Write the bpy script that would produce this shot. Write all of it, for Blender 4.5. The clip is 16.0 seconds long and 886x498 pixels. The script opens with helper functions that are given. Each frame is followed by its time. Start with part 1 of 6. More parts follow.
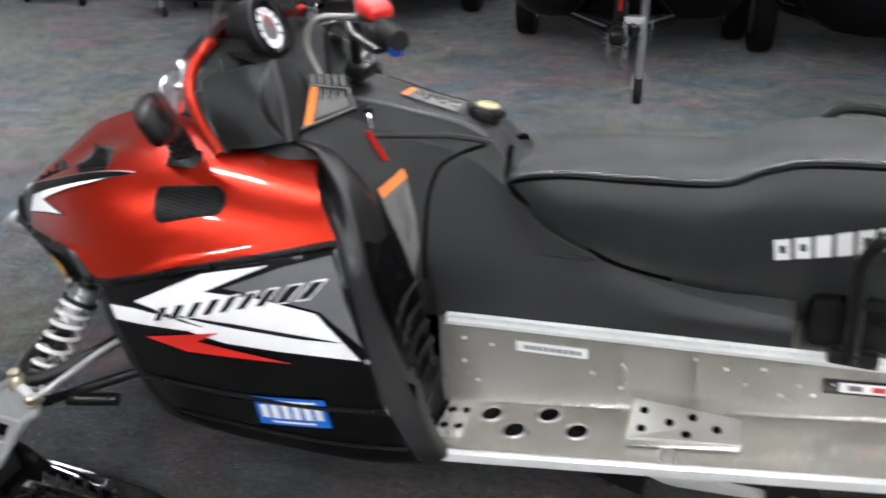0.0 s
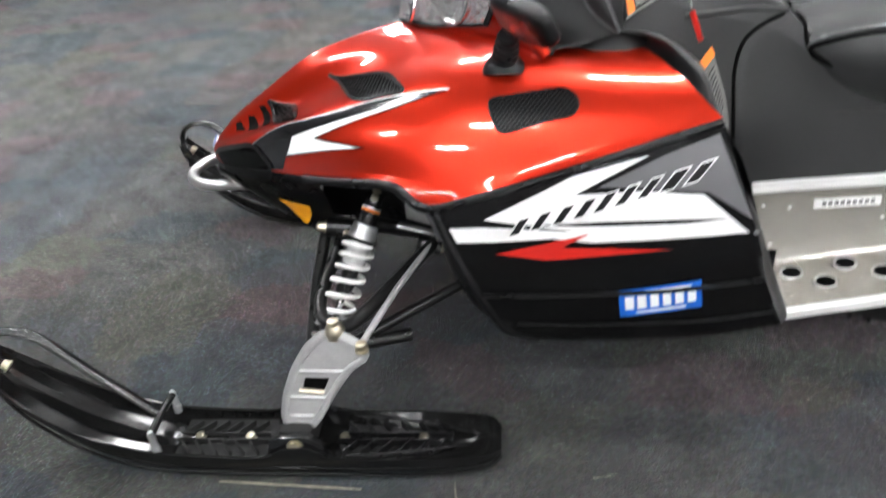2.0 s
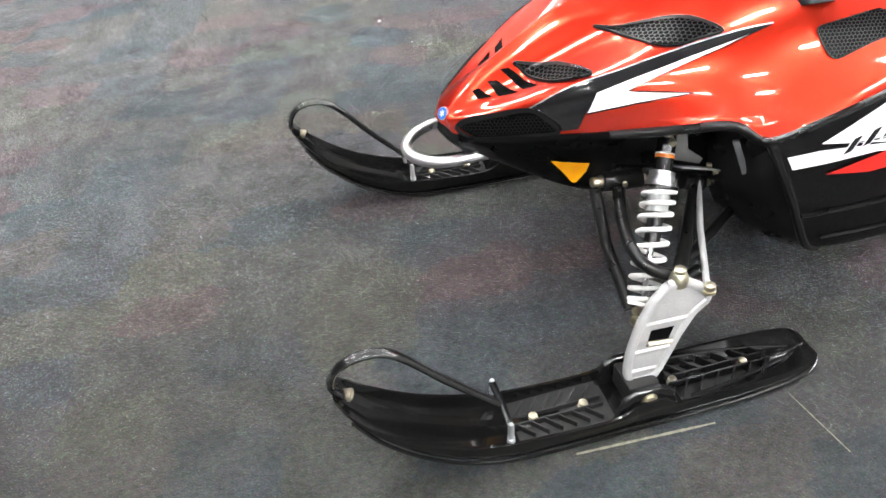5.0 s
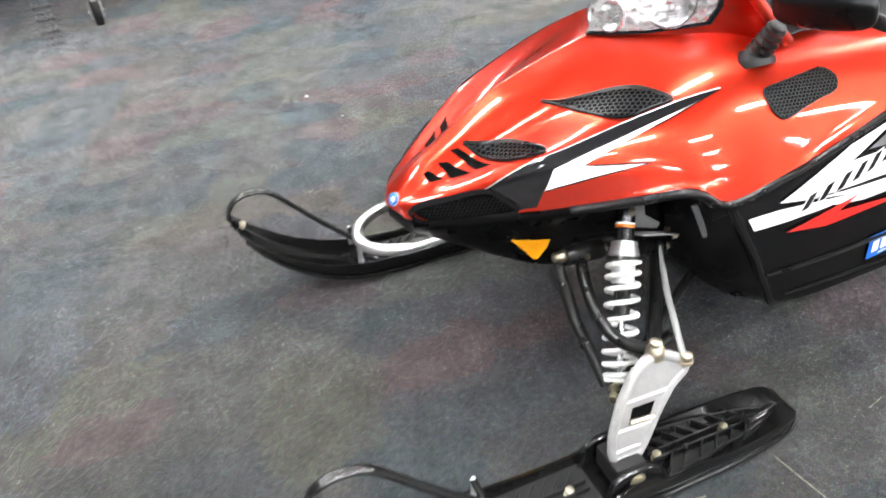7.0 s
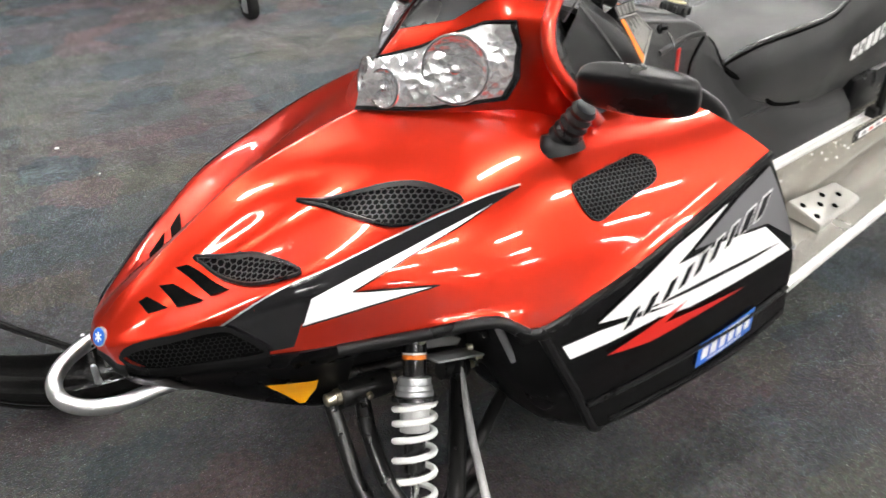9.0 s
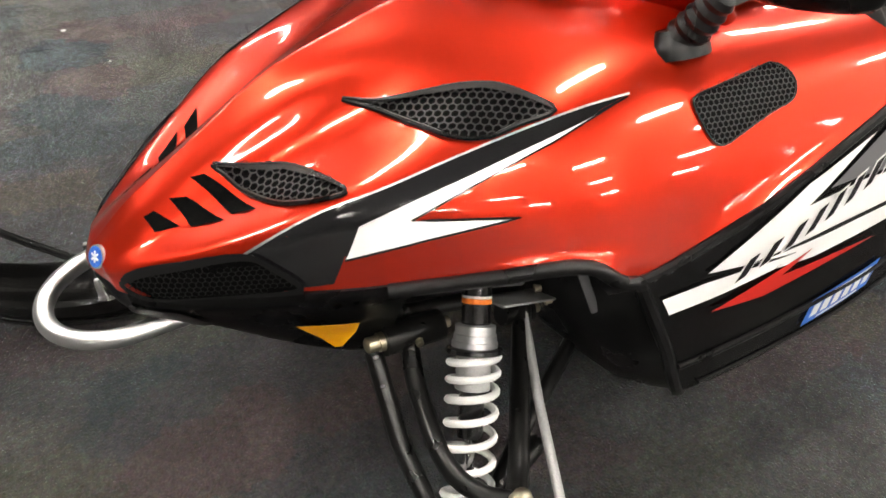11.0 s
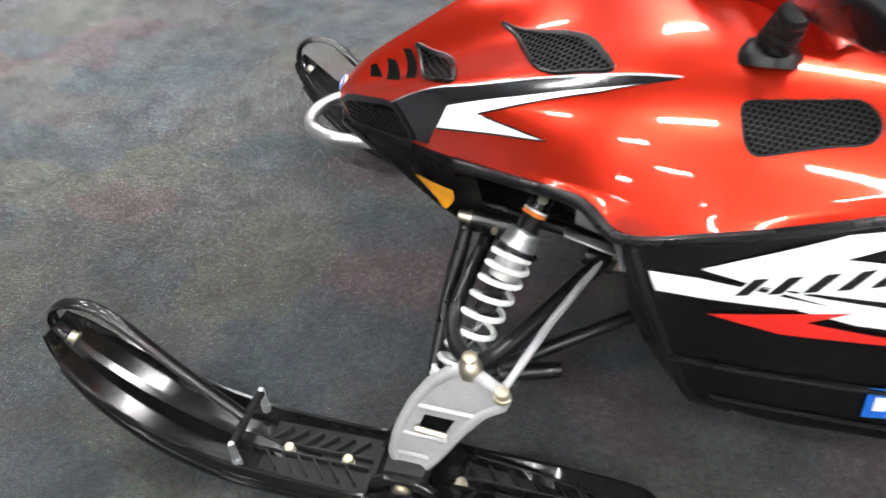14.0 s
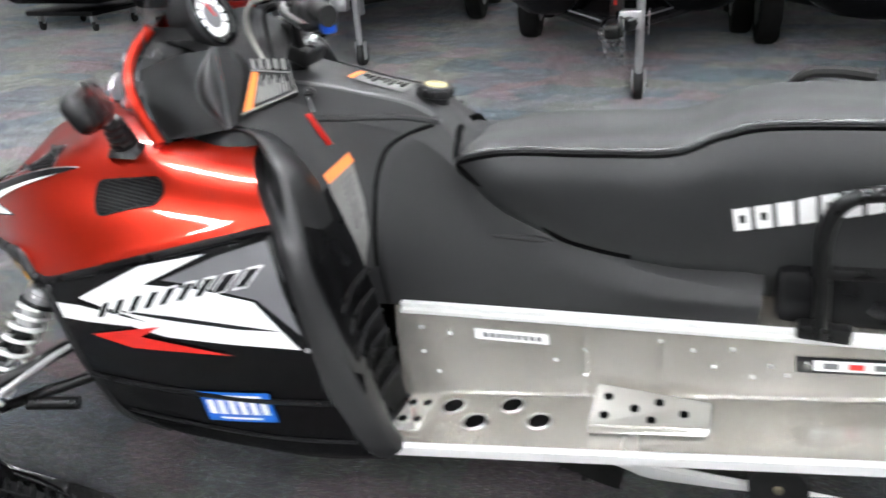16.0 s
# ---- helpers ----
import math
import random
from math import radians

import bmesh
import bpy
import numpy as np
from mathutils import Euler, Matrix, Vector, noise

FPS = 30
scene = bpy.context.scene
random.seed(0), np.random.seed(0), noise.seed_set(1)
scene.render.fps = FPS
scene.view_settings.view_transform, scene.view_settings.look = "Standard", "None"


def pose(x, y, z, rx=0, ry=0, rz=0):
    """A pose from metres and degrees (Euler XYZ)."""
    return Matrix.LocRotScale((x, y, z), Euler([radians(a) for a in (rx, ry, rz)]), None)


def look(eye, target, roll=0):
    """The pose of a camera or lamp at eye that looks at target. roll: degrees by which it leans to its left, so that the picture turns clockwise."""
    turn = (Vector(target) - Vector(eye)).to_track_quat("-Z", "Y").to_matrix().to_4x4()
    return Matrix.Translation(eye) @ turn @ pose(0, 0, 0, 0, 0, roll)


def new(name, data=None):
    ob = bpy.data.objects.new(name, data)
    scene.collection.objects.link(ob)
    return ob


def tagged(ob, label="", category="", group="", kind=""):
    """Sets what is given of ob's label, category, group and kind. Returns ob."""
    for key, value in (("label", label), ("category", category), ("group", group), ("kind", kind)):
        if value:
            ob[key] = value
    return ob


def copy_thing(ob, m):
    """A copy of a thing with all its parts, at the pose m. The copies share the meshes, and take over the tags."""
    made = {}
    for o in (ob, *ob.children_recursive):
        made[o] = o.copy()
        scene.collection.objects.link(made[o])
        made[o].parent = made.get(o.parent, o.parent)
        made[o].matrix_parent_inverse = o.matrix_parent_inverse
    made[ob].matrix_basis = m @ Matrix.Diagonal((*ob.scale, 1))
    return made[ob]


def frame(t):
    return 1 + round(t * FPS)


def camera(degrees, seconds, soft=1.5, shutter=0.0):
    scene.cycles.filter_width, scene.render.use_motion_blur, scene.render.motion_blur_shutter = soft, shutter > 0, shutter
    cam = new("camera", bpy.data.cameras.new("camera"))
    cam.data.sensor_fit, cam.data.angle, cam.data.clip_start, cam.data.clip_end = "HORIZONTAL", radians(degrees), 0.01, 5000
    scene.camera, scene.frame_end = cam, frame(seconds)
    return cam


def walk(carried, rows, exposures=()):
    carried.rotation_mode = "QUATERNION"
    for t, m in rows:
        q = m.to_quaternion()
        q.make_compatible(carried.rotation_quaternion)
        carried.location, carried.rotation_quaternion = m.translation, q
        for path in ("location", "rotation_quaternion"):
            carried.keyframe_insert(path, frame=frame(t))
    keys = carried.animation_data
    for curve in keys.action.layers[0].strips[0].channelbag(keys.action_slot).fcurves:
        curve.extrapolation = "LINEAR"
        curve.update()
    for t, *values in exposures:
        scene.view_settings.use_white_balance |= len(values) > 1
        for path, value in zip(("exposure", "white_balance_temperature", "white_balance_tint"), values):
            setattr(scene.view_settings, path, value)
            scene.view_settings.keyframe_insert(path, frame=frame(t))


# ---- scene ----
cam = camera(60.6, 16.0, soft=1.6, shutter=0.5)
PATH = [
    (0, (1.78, -1.45, 1.323), (1.14, 0.208, 0.405), -1.6),
    (0.5, (1.533, -1.507, 1.325), (0.814, 0.137, 0.44), -0.5),
    (1, (1.294, -1.672, 1.345), (0.722, 0.047, 0.5), 1.1),
    (1.5, (1.074, -1.725, 1.343), (0.653, 0.014, 0.448), -1.7),
    (2, (0.848, -1.714, 1.315), (0.565, -0.064, 0.222), -5.6),
    (2.5, (0.637, -1.703, 1.347), (0.479, -0.14, 0.108), -7.1),
    (3, (0.414, -1.726, 1.377), (0.371, -0.163, 0.131), -6.3),
    (3.5, (0.184, -1.684, 1.359), (0.222, -0.111, 0.125), -5.6),
    (4, (-0.028, -1.608, 1.368), (0.101, -0.059, 0.111), -5.7),
    (6.5, (-0.427, -1.606, 1.454), (-0.014, -0.044, 0.275), -4.9),
    (7, (-0.335, -1.479, 1.43), (0.137, 0.085, 0.276), -6.0),
    (7.5, (-0.207, -1.319, 1.41), (0.347, 0.19, 0.219), -6.5),
    (8, (-0.115, -1.261, 1.399), (0.589, 0.165, 0.185), -5.1),
    (8.5, (-0.076, -1.235, 1.42), (0.803, 0.091, 0.207), -1.4),
    (9, (-0.018, -1.13, 1.364), (0.848, 0.268, 0.226), -0.0),
    (11.5, (0.047, -0.906, 1.229), (0.758, 0.361, -0.146), 3.1),
    (12, (0.138, -0.924, 1.226), (0.763, 0.355, -0.178), 4.7),
    (12.5, (0.202, -1.014, 1.214), (0.719, 0.299, -0.202), 5.1),
    (13, (0.258, -1.19, 1.208), (0.604, 0.182, -0.206), 5.2),
    (13.5, (0.434, -1.262, 1.213), (0.308, 0.176, -0.17), -0.0),
    (14, (0.615, -1.301, 1.274), (0.141, 0.141, -0.027), -2.8),
    (14.5, (0.972, -1.462, 1.263), (0.394, 0.097, 0.151), -2.6),
    (15, (1.268, -1.509, 1.319), (0.665, 0.095, 0.286), -2.4),
    (15.5, (1.618, -1.426, 1.288), (0.88, 0.184, 0.357), -5.0),
    (16, (1.917, -1.372, 1.234), (1.199, 0.275, 0.356), -4.6),
]
EXPOSURES = [(0, -0.48, 6100, 10), (0.5, -0.27, 6100, 10), (1, -0.12, 6150, 10), (1.5, -0.1, 6150, 10), (2, -0.25, 6250, 10), (2.5, 0.05, 6350, 10), (4, 0.25, 6400, 10), (6.5, 0.56, 6350, 10), (8, 0.50, 6350, 10), (8.5, 0.1, 6450, 10), (9, -0.05, 6600, 10), (11.5, -0.32, 7100, 10), (12.5, -0.34, 7100, 10), (13.2, -0.05, 6600, 10), (14, 0.15, 6300, 10), (14.5, 0.15, 6250, 10), (15.2, 0.0, 6150, 10), (16, 0.05, 6100, 10)]
walk(cam, [(t, look(eye, target, roll)) for t, eye, target, roll in PATH], EXPOSURES)

# ---- world and lights ----
world = bpy.data.worlds.new("showroom_air")
scene.world = world
world.use_nodes = True
world.node_tree.nodes["Background"].inputs[0].default_value = (0.62, 0.68, 0.78, 1)
world.node_tree.nodes["Background"].inputs[1].default_value = 0.03
scene.view_settings.exposure = 0.0


# ---- materials ----
def material(name, base, rough=0.5, metal=0.0, var=0.0, scale=8.0, fine=0.0, fine_scale=300.0, bump=0.0, coat=0.0,
             spec=0.5, rough_var=0.0, wave=0.0, stretch=(1, 1, 1)):
    """A surface with two scales of uneven colour, uneven gloss and fine relief, in object metres."""
    m = bpy.data.materials.new(name)
    m.use_nodes = True
    t = m.node_tree
    b = t.nodes["Principled BSDF"]
    b.inputs["Base Color"].default_value = (*base, 1)
    b.inputs["Roughness"].default_value = rough
    b.inputs["Metallic"].default_value = metal
    b.inputs["Coat Weight"].default_value = coat
    b.inputs["Coat Roughness"].default_value = 0.04
    b.inputs["Specular IOR Level"].default_value = spec
    co = t.nodes.new("ShaderNodeTexCoord")
    mp = t.nodes.new("ShaderNodeMapping")
    mp.inputs["Scale"].default_value = stretch
    t.links.new(co.outputs["Object"], mp.inputs["Vector"])
    big = t.nodes.new("ShaderNodeTexNoise")
    big.inputs["Scale"].default_value, big.inputs["Detail"].default_value = scale, 4
    small = t.nodes.new("ShaderNodeTexNoise")
    small.inputs["Scale"].default_value, small.inputs["Detail"].default_value = fine_scale, 2
    t.links.new(mp.outputs[0], big.inputs["Vector"])
    t.links.new(mp.outputs[0], small.inputs["Vector"])
    if var or fine:
        last = None
        for tex, amount in ((big, var), (small, fine)):
            mix = t.nodes.new("ShaderNodeMix")
            mix.data_type, mix.blend_type = "RGBA", "OVERLAY"
            mix.inputs["Factor"].default_value = min(1.0, amount)
            if last:
                t.links.new(last, mix.inputs["A"])
            else:
                mix.inputs["A"].default_value = (*base, 1)
            t.links.new(tex.outputs["Fac"], mix.inputs["B"])
            last = mix.outputs["Result"]
        t.links.new(last, b.inputs["Base Color"])
    if rough_var:
        r = t.nodes.new("ShaderNodeMapRange")
        r.inputs["From Min"].default_value, r.inputs["From Max"].default_value = 0.3, 0.7
        r.inputs["To Min"].default_value, r.inputs["To Max"].default_value = max(0.02, rough - rough_var), min(1.0, rough + rough_var)
        t.links.new(big.outputs["Fac"], r.inputs["Value"])
        t.links.new(r.outputs[0], b.inputs["Roughness"])
    if bump:
        bp = t.nodes.new("ShaderNodeBump")
        bp.inputs["Strength"].default_value, bp.inputs["Distance"].default_value = bump, 0.002
        t.links.new(small.outputs["Fac"], bp.inputs["Height"])
        t.links.new(bp.outputs[0], b.inputs["Normal"])
    if wave:
        bp = t.nodes.new("ShaderNodeBump")
        bp.inputs["Strength"].default_value, bp.inputs["Distance"].default_value = wave, 0.02
        t.links.new(big.outputs["Fac"], bp.inputs["Height"])
        t.links.new(bp.outputs[0], b.inputs["Normal"])
    return m


def glowing(name, colour, strength):
    m = bpy.data.materials.new(name)
    m.use_nodes = True
    b = m.node_tree.nodes["Principled BSDF"]
    b.inputs["Emission Color"].default_value = (*colour, 1)
    b.inputs["Emission Strength"].default_value = strength
    return m


def see_through(name, tint, clear, rough=0.03, clear_tint=None):
    """Thin clear or tinted plastic: mostly passes light, with a glossy skin."""
    m = bpy.data.materials.new(name)
    m.use_nodes = True
    t = m.node_tree
    b = t.nodes["Principled BSDF"]
    b.inputs["Base Color"].default_value = (*tint, 1)
    b.inputs["Roughness"].default_value = rough
    tr = t.nodes.new("ShaderNodeBsdfTransparent")
    tr.inputs[0].default_value = (*(clear_tint or [min(1.0, 0.35 + 2 * c) for c in tint]), 1)
    mix = t.nodes.new("ShaderNodeMixShader")
    mix.inputs[0].default_value = clear
    t.links.new(b.outputs[0], mix.inputs[1])
    t.links.new(tr.outputs[0], mix.inputs[2])
    t.links.new(mix.outputs[0], t.nodes["Material Output"].inputs[0])
    return m


def carpet_material():
    """Grey loop carpet with a faded patchwork of blue, maroon and olive blocks."""
    m = bpy.data.materials.new("patchwork_carpet")
    m.use_nodes = True
    t = m.node_tree
    N, L = t.nodes.new, t.links.new
    b = t.nodes["Principled BSDF"]
    b.inputs["Roughness"].default_value = 0.9
    b.inputs["Specular IOR Level"].default_value = 0.2
    b.inputs["Sheen Weight"].default_value = 1.0
    b.inputs["Sheen Roughness"].default_value = 0.24
    co = N("ShaderNodeTexCoord")

    def noise_of(scale, detail, lo, hi, rough=0.5):
        tex = N("ShaderNodeTexNoise")
        tex.inputs["Scale"].default_value, tex.inputs["Detail"].default_value = scale, detail
        tex.inputs["Roughness"].default_value = rough
        L(co.outputs["Object"], tex.inputs["Vector"])
        r = N("ShaderNodeMapRange")
        r.inputs["From Min"].default_value, r.inputs["From Max"].default_value = 0.30, 0.70
        r.inputs["To Min"].default_value, r.inputs["To Max"].default_value = lo, hi
        L(tex.outputs["Fac"], r.inputs["Value"])
        return tex, r.outputs[0]

    wob = N("ShaderNodeTexNoise")
    wob.inputs["Scale"].default_value, wob.inputs["Detail"].default_value = 22, 6
    L(co.outputs["Object"], wob.inputs["Vector"])
    off = N("ShaderNodeVectorMath")
    off.operation = "MULTIPLY_ADD"
    off.inputs[1].default_value = (0.13, 0.10, 0)
    L(wob.outputs["Color"], off.inputs[0])
    L(co.outputs["Object"], off.inputs[2])
    last = None
    for sx, sy, turn, amount in ((3.4, 5.2, 8, 1.0), (1.3, 2.4, 8, 0.30)):
        mp = N("ShaderNodeMapping")
        mp.inputs["Scale"].default_value = (sx, sy, 1)
        mp.inputs["Rotation"].default_value = (0, 0, radians(turn))
        L(off.outputs[0], mp.inputs["Vector"])
        v = N("ShaderNodeTexVoronoi")
        v.distance, v.feature, v.voronoi_dimensions = "CHEBYCHEV", "F1", "2D"
        v.inputs["Scale"].default_value = 1.0
        v.inputs["Randomness"].default_value = 0.6
        L(mp.outputs[0], v.inputs["Vector"])
        sep = N("ShaderNodeSeparateColor")
        L(v.outputs["Color"], sep.inputs[0])
        ramp = N("ShaderNodeValToRGB")
        ramp.color_ramp.interpolation = "CONSTANT"
        e = ramp.color_ramp.elements
        e[0].position, e[0].color = 0.0, (0.026, 0.031, 0.034, 1)
        e[1].position, e[1].color = 0.84, (0.044, 0.034, 0.035, 1)
        for p, c in ((0.16, (0.036, 0.036, 0.036)), (0.40, (0.039, 0.039, 0.034)), (0.58, (0.030, 0.033, 0.036)), (0.72, (0.038, 0.036, 0.035))):
            x = e.new(p)
            x.color = (*c, 1)
        L(sep.outputs[0], ramp.inputs[0])
        if last is None:
            last = ramp.outputs[0]
        else:
            mix = N("ShaderNodeMix")
            mix.data_type = "RGBA"
            mix.inputs["Factor"].default_value = amount
            L(last, mix.inputs["A"])
            L(ramp.outputs[0], mix.inputs["B"])
            last = mix.outputs["Result"]
    for scale, detail, lo, hi in ((210, 2, 0.68, 1.32), (60, 4, 0.70, 1.30), (9, 5, 0.74, 1.26), (1.1, 3, 0.82, 1.18)):
        tex, fac = noise_of(scale, detail, lo, hi)
        mix = N("ShaderNodeVectorMath")
        mix.operation = "SCALE"
        L(last, mix.inputs[0])
        L(fac, mix.inputs["Scale"])
        last = mix.outputs[0]
        if scale == 210:
            bp = N("ShaderNodeBump")
            bp.inputs["Strength"].default_value, bp.inputs["Distance"].default_value = 0.7, 0.006
            L(tex.outputs["Fac"], bp.inputs["Height"])
            L(bp.outputs[0], b.inputs["Normal"])
    # threads of several colours
    thread = N("ShaderNodeTexNoise")
    thread.inputs["Scale"].default_value, thread.inputs["Detail"].default_value = 90, 3
    L(co.outputs["Object"], thread.inputs["Vector"])
    tint = N("ShaderNodeVectorMath")
    tint.operation = "MULTIPLY_ADD"
    tint.inputs[1].default_value, tint.inputs[2].default_value = (0.8, 0.8, 0.8), (0.60, 0.60, 0.60)
    L(thread.outputs["Color"], tint.inputs[0])
    mixed = N("ShaderNodeVectorMath")
    mixed.operation = "MULTIPLY"
    L(last, mixed.inputs[0])
    L(tint.outputs[0], mixed.inputs[1])
    last = mixed.outputs[0]
    ground = N("ShaderNodeVectorMath")
    ground.operation = "SCALE"
    ground.inputs["Scale"].default_value = 0.90
    L(last, ground.inputs[0])
    L(ground.outputs[0], b.inputs["Base Color"])
    pile = N("ShaderNodeVectorMath")
    pile.operation = "MULTIPLY"
    pile.inputs[1].default_value = (25, 25.7, 26.7)
    L(last, pile.inputs[0])
    L(pile.outputs[0], b.inputs["Sheen Tint"])
    return m


RED = material("candy_red_paint", (0.57, 0.024, 0.006), 0.29, 0.80, var=0.10, scale=3, fine=0.15, fine_scale=900, coat=1.0)
GLOSS_BLACK = material("gloss_black_plastic", (0.006, 0.006, 0.0065), 0.18, var=0.2, scale=20, coat=0.25, rough_var=0.05)
SATIN_BLACK = material("satin_black_plastic", (0.0050, 0.0050, 0.0054), 0.30, spec=0.26, var=0.3, scale=12, fine=0.3, bump=0.12, fine_scale=700, rough_var=0.07)
GRAIN_BLACK = material("grained_black_plastic", (0.0105, 0.0105, 0.011), 0.38, spec=0.32, var=0.25, scale=9, fine=0.4, bump=0.35, fine_scale=600, rough_var=0.06)
PIPING = material("glossy_vinyl_edge", (0.030, 0.030, 0.032), 0.24, spec=0.8, var=0.2, scale=20)
VINYL = material("black_seat_vinyl", (0.018, 0.0185, 0.019), 0.40, spec=0.34, var=0.25, scale=7, fine=0.4, bump=0.30, fine_scale=480, rough_var=0.06)
TUBE_BLACK = material("black_powder_coated_steel", (0.004, 0.004, 0.004), 0.30, spec=0.34, var=0.2, scale=30, rough_var=0.04)
RUBBER = material("black_rubber", (0.009, 0.009, 0.009), 0.70, spec=0.3, var=0.3, scale=30, fine=0.4, bump=0.3)
ALU = material("bare_aluminium_sheet", (0.97, 0.94, 0.88), 0.22, 0.75, wave=0.14, var=0.14, scale=3.5, fine=0.14, fine_scale=90, rough_var=0.07, stretch=(1.4, 1.4, 0.22))
# Darker copy of the sheet; the foot rest's dim reflection is put into colour.
ALU_SHADED = material("shaded_aluminium", (0.52, 0.51, 0.48), 0.34, 0.9, wave=0.08, var=0.2, scale=9, rough_var=0.08)
ALU_EDGE = material("extruded_aluminium", (0.94, 0.94, 0.93), 0.40, 0.55, var=0.15, scale=14, rough_var=0.06)
SKI_BLACK = material("polished_black_plastic", (0.005, 0.005, 0.005), 0.18, spec=0.40, var=0.2, scale=14, coat=0.12, rough_var=0.03)
CAST = material("cast_aluminium_grey", (0.36, 0.36, 0.36), 0.45, 0.35, var=0.2, scale=25, fine=0.3, fine_scale=500, bump=0.25)
POLISHED = material("polished_aluminium", (0.72, 0.72, 0.73), 0.30, 1.0, var=0.12, scale=20, rough_var=0.05)
CHROME = material("chrome", (0.82, 0.82, 0.83), 0.14, 1.0, var=0.1, scale=30)
ZINC = material("zinc_bolt", (0.55, 0.50, 0.38), 0.32, 1.0, var=0.25, scale=60)
STEEL = material("galvanised_steel", (0.55, 0.56, 0.57), 0.4, 0.9, var=0.3, scale=25, rough_var=0.1)
WHITE = material("white_vinyl", (0.86, 0.86, 0.86), 0.30, var=0.06, scale=12)
SPRING = material("white_powder_coat", (0.74, 0.74, 0.73), 0.30, var=0.1, scale=40)
GREY_VINYL = material("dark_grey_vinyl", (0.115, 0.115, 0.122), 0.30, var=0.12, scale=12)
EDGE_GREY = material("moulded_grey_edge", (0.040, 0.040, 0.042), 0.35, var=0.15, scale=30)
WRAP_BLACK = material("smooth_black_cowl_plastic", (0.010, 0.010, 0.0105), 0.34, spec=0.5, var=0.3, scale=10, fine=0.3, bump=0.2, fine_scale=600, rough_var=0.08)
RED_VINYL = material("red_vinyl", (0.55, 0.018, 0.012), 0.32, var=0.08, scale=12)
BLACK_VINYL = material("black_vinyl", (0.008, 0.008, 0.009), 0.16, var=0.1, scale=12, spec=0.5)
BLUE = material("blue_reflective_vinyl", (0.010, 0.115, 0.52), 0.35, var=0.15, scale=25)
ORANGE = material("orange_label", (0.80, 0.19, 0.015), 0.45, var=0.1, scale=25)
LABEL = material("grey_label", (0.24, 0.24, 0.23), 0.6, spec=0.25, var=0.15, scale=60)
LABEL_DARK = material("dark_grey_label", (0.125, 0.125, 0.12), 0.6, spec=0.25, var=0.2, scale=60)
AMBER = material("amber_reflector", (0.85, 0.36, 0.005), 0.22, var=0.15, scale=40, fine=0.3, fine_scale=400, coat=0.6)
# Near-black that puts the shade of openings and gaps into colour.
DARK = material("opening_shade", (0.002, 0.002, 0.002), 0.9, spec=0.04, var=0.3, scale=20)
HULL = material("black_gelcoat", (0.005, 0.005, 0.006), 0.16, var=0.2, scale=4, spec=0.3)
CARPET = carpet_material()
WALL = material("painted_wall", (0.55, 0.55, 0.54), 0.7, var=0.15, scale=2, fine=0.2)
CEIL = material("ceiling_board", (0.34, 0.34, 0.33), 0.8, var=0.15, scale=2, fine=0.25, fine_scale=90)
LIT = glowing("fluorescent_tube_cover", (1.0, 0.98, 0.95), 172.0)
CLEAR = see_through("clear_lens", (0.02, 0.02, 0.02), 0.90, clear_tint=(0.97, 0.97, 0.97))
TINT = see_through("smoked_windshield", (0.27, 0.27, 0.275), 0.90)


# ---- building helpers ----
def finish(bm, smooth=True, angle=40):
    bmesh.ops.recalc_face_normals(bm, faces=bm.faces[:])
    for f in bm.faces:
        f.smooth = smooth
    if smooth:
        lim = radians(angle)
        for e in bm.edges:
            if len(e.link_faces) == 2 and e.calc_face_angle(0) > lim:
                e.smooth = False
    return bm


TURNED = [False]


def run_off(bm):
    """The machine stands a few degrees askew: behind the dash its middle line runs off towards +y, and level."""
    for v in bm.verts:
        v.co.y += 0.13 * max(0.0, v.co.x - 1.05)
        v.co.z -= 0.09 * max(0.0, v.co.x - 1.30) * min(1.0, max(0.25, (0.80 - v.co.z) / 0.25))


def part(name, bm, mat, parent=None, label="", smooth=True, angle=40):
    """Links a bmesh as one mesh object under a thing or a part."""
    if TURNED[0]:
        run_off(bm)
    finish(bm, smooth, angle)
    me = bpy.data.meshes.new(name)
    bm.to_mesh(me)
    bm.free()
    me.materials.append(mat)
    ob = new(name, me)
    if parent is not None:
        ob.parent = parent
        ob.matrix_parent_inverse = parent.matrix_world.inverted()
    if label:
        tagged(ob, label)
    return ob


def thing(name, at, label, category, group="", kind=""):
    ob = new(name)
    ob.location = at
    ob.empty_display_size = 0.1
    bpy.context.view_layer.update()
    return tagged(ob, label, category, group, kind)


def spline(pts, n, closed=False):
    """n points on a Catmull-Rom curve through pts."""
    p = np.array(pts, float)
    k = len(p)
    out = []
    for s in np.linspace(0, k if closed else k - 1, n, endpoint=not closed):
        i = min(int(s), k - 1 if closed else k - 2)
        u = s - i
        if closed:
            a, b, c, d = p[(i - 1) % k], p[i % k], p[(i + 1) % k], p[(i + 2) % k]
        else:
            b, c = p[i], p[i + 1]
            a = p[i - 1] if i > 0 else 2 * b - c
            d = p[i + 2] if i + 2 < k else 2 * c - b
        out.append(0.5 * (2 * b + (c - a) * u + (2 * a - 5 * b + 4 * c - d) * u * u + (3 * b - a - 3 * c + d) * u ** 3))
    return np.array(out)


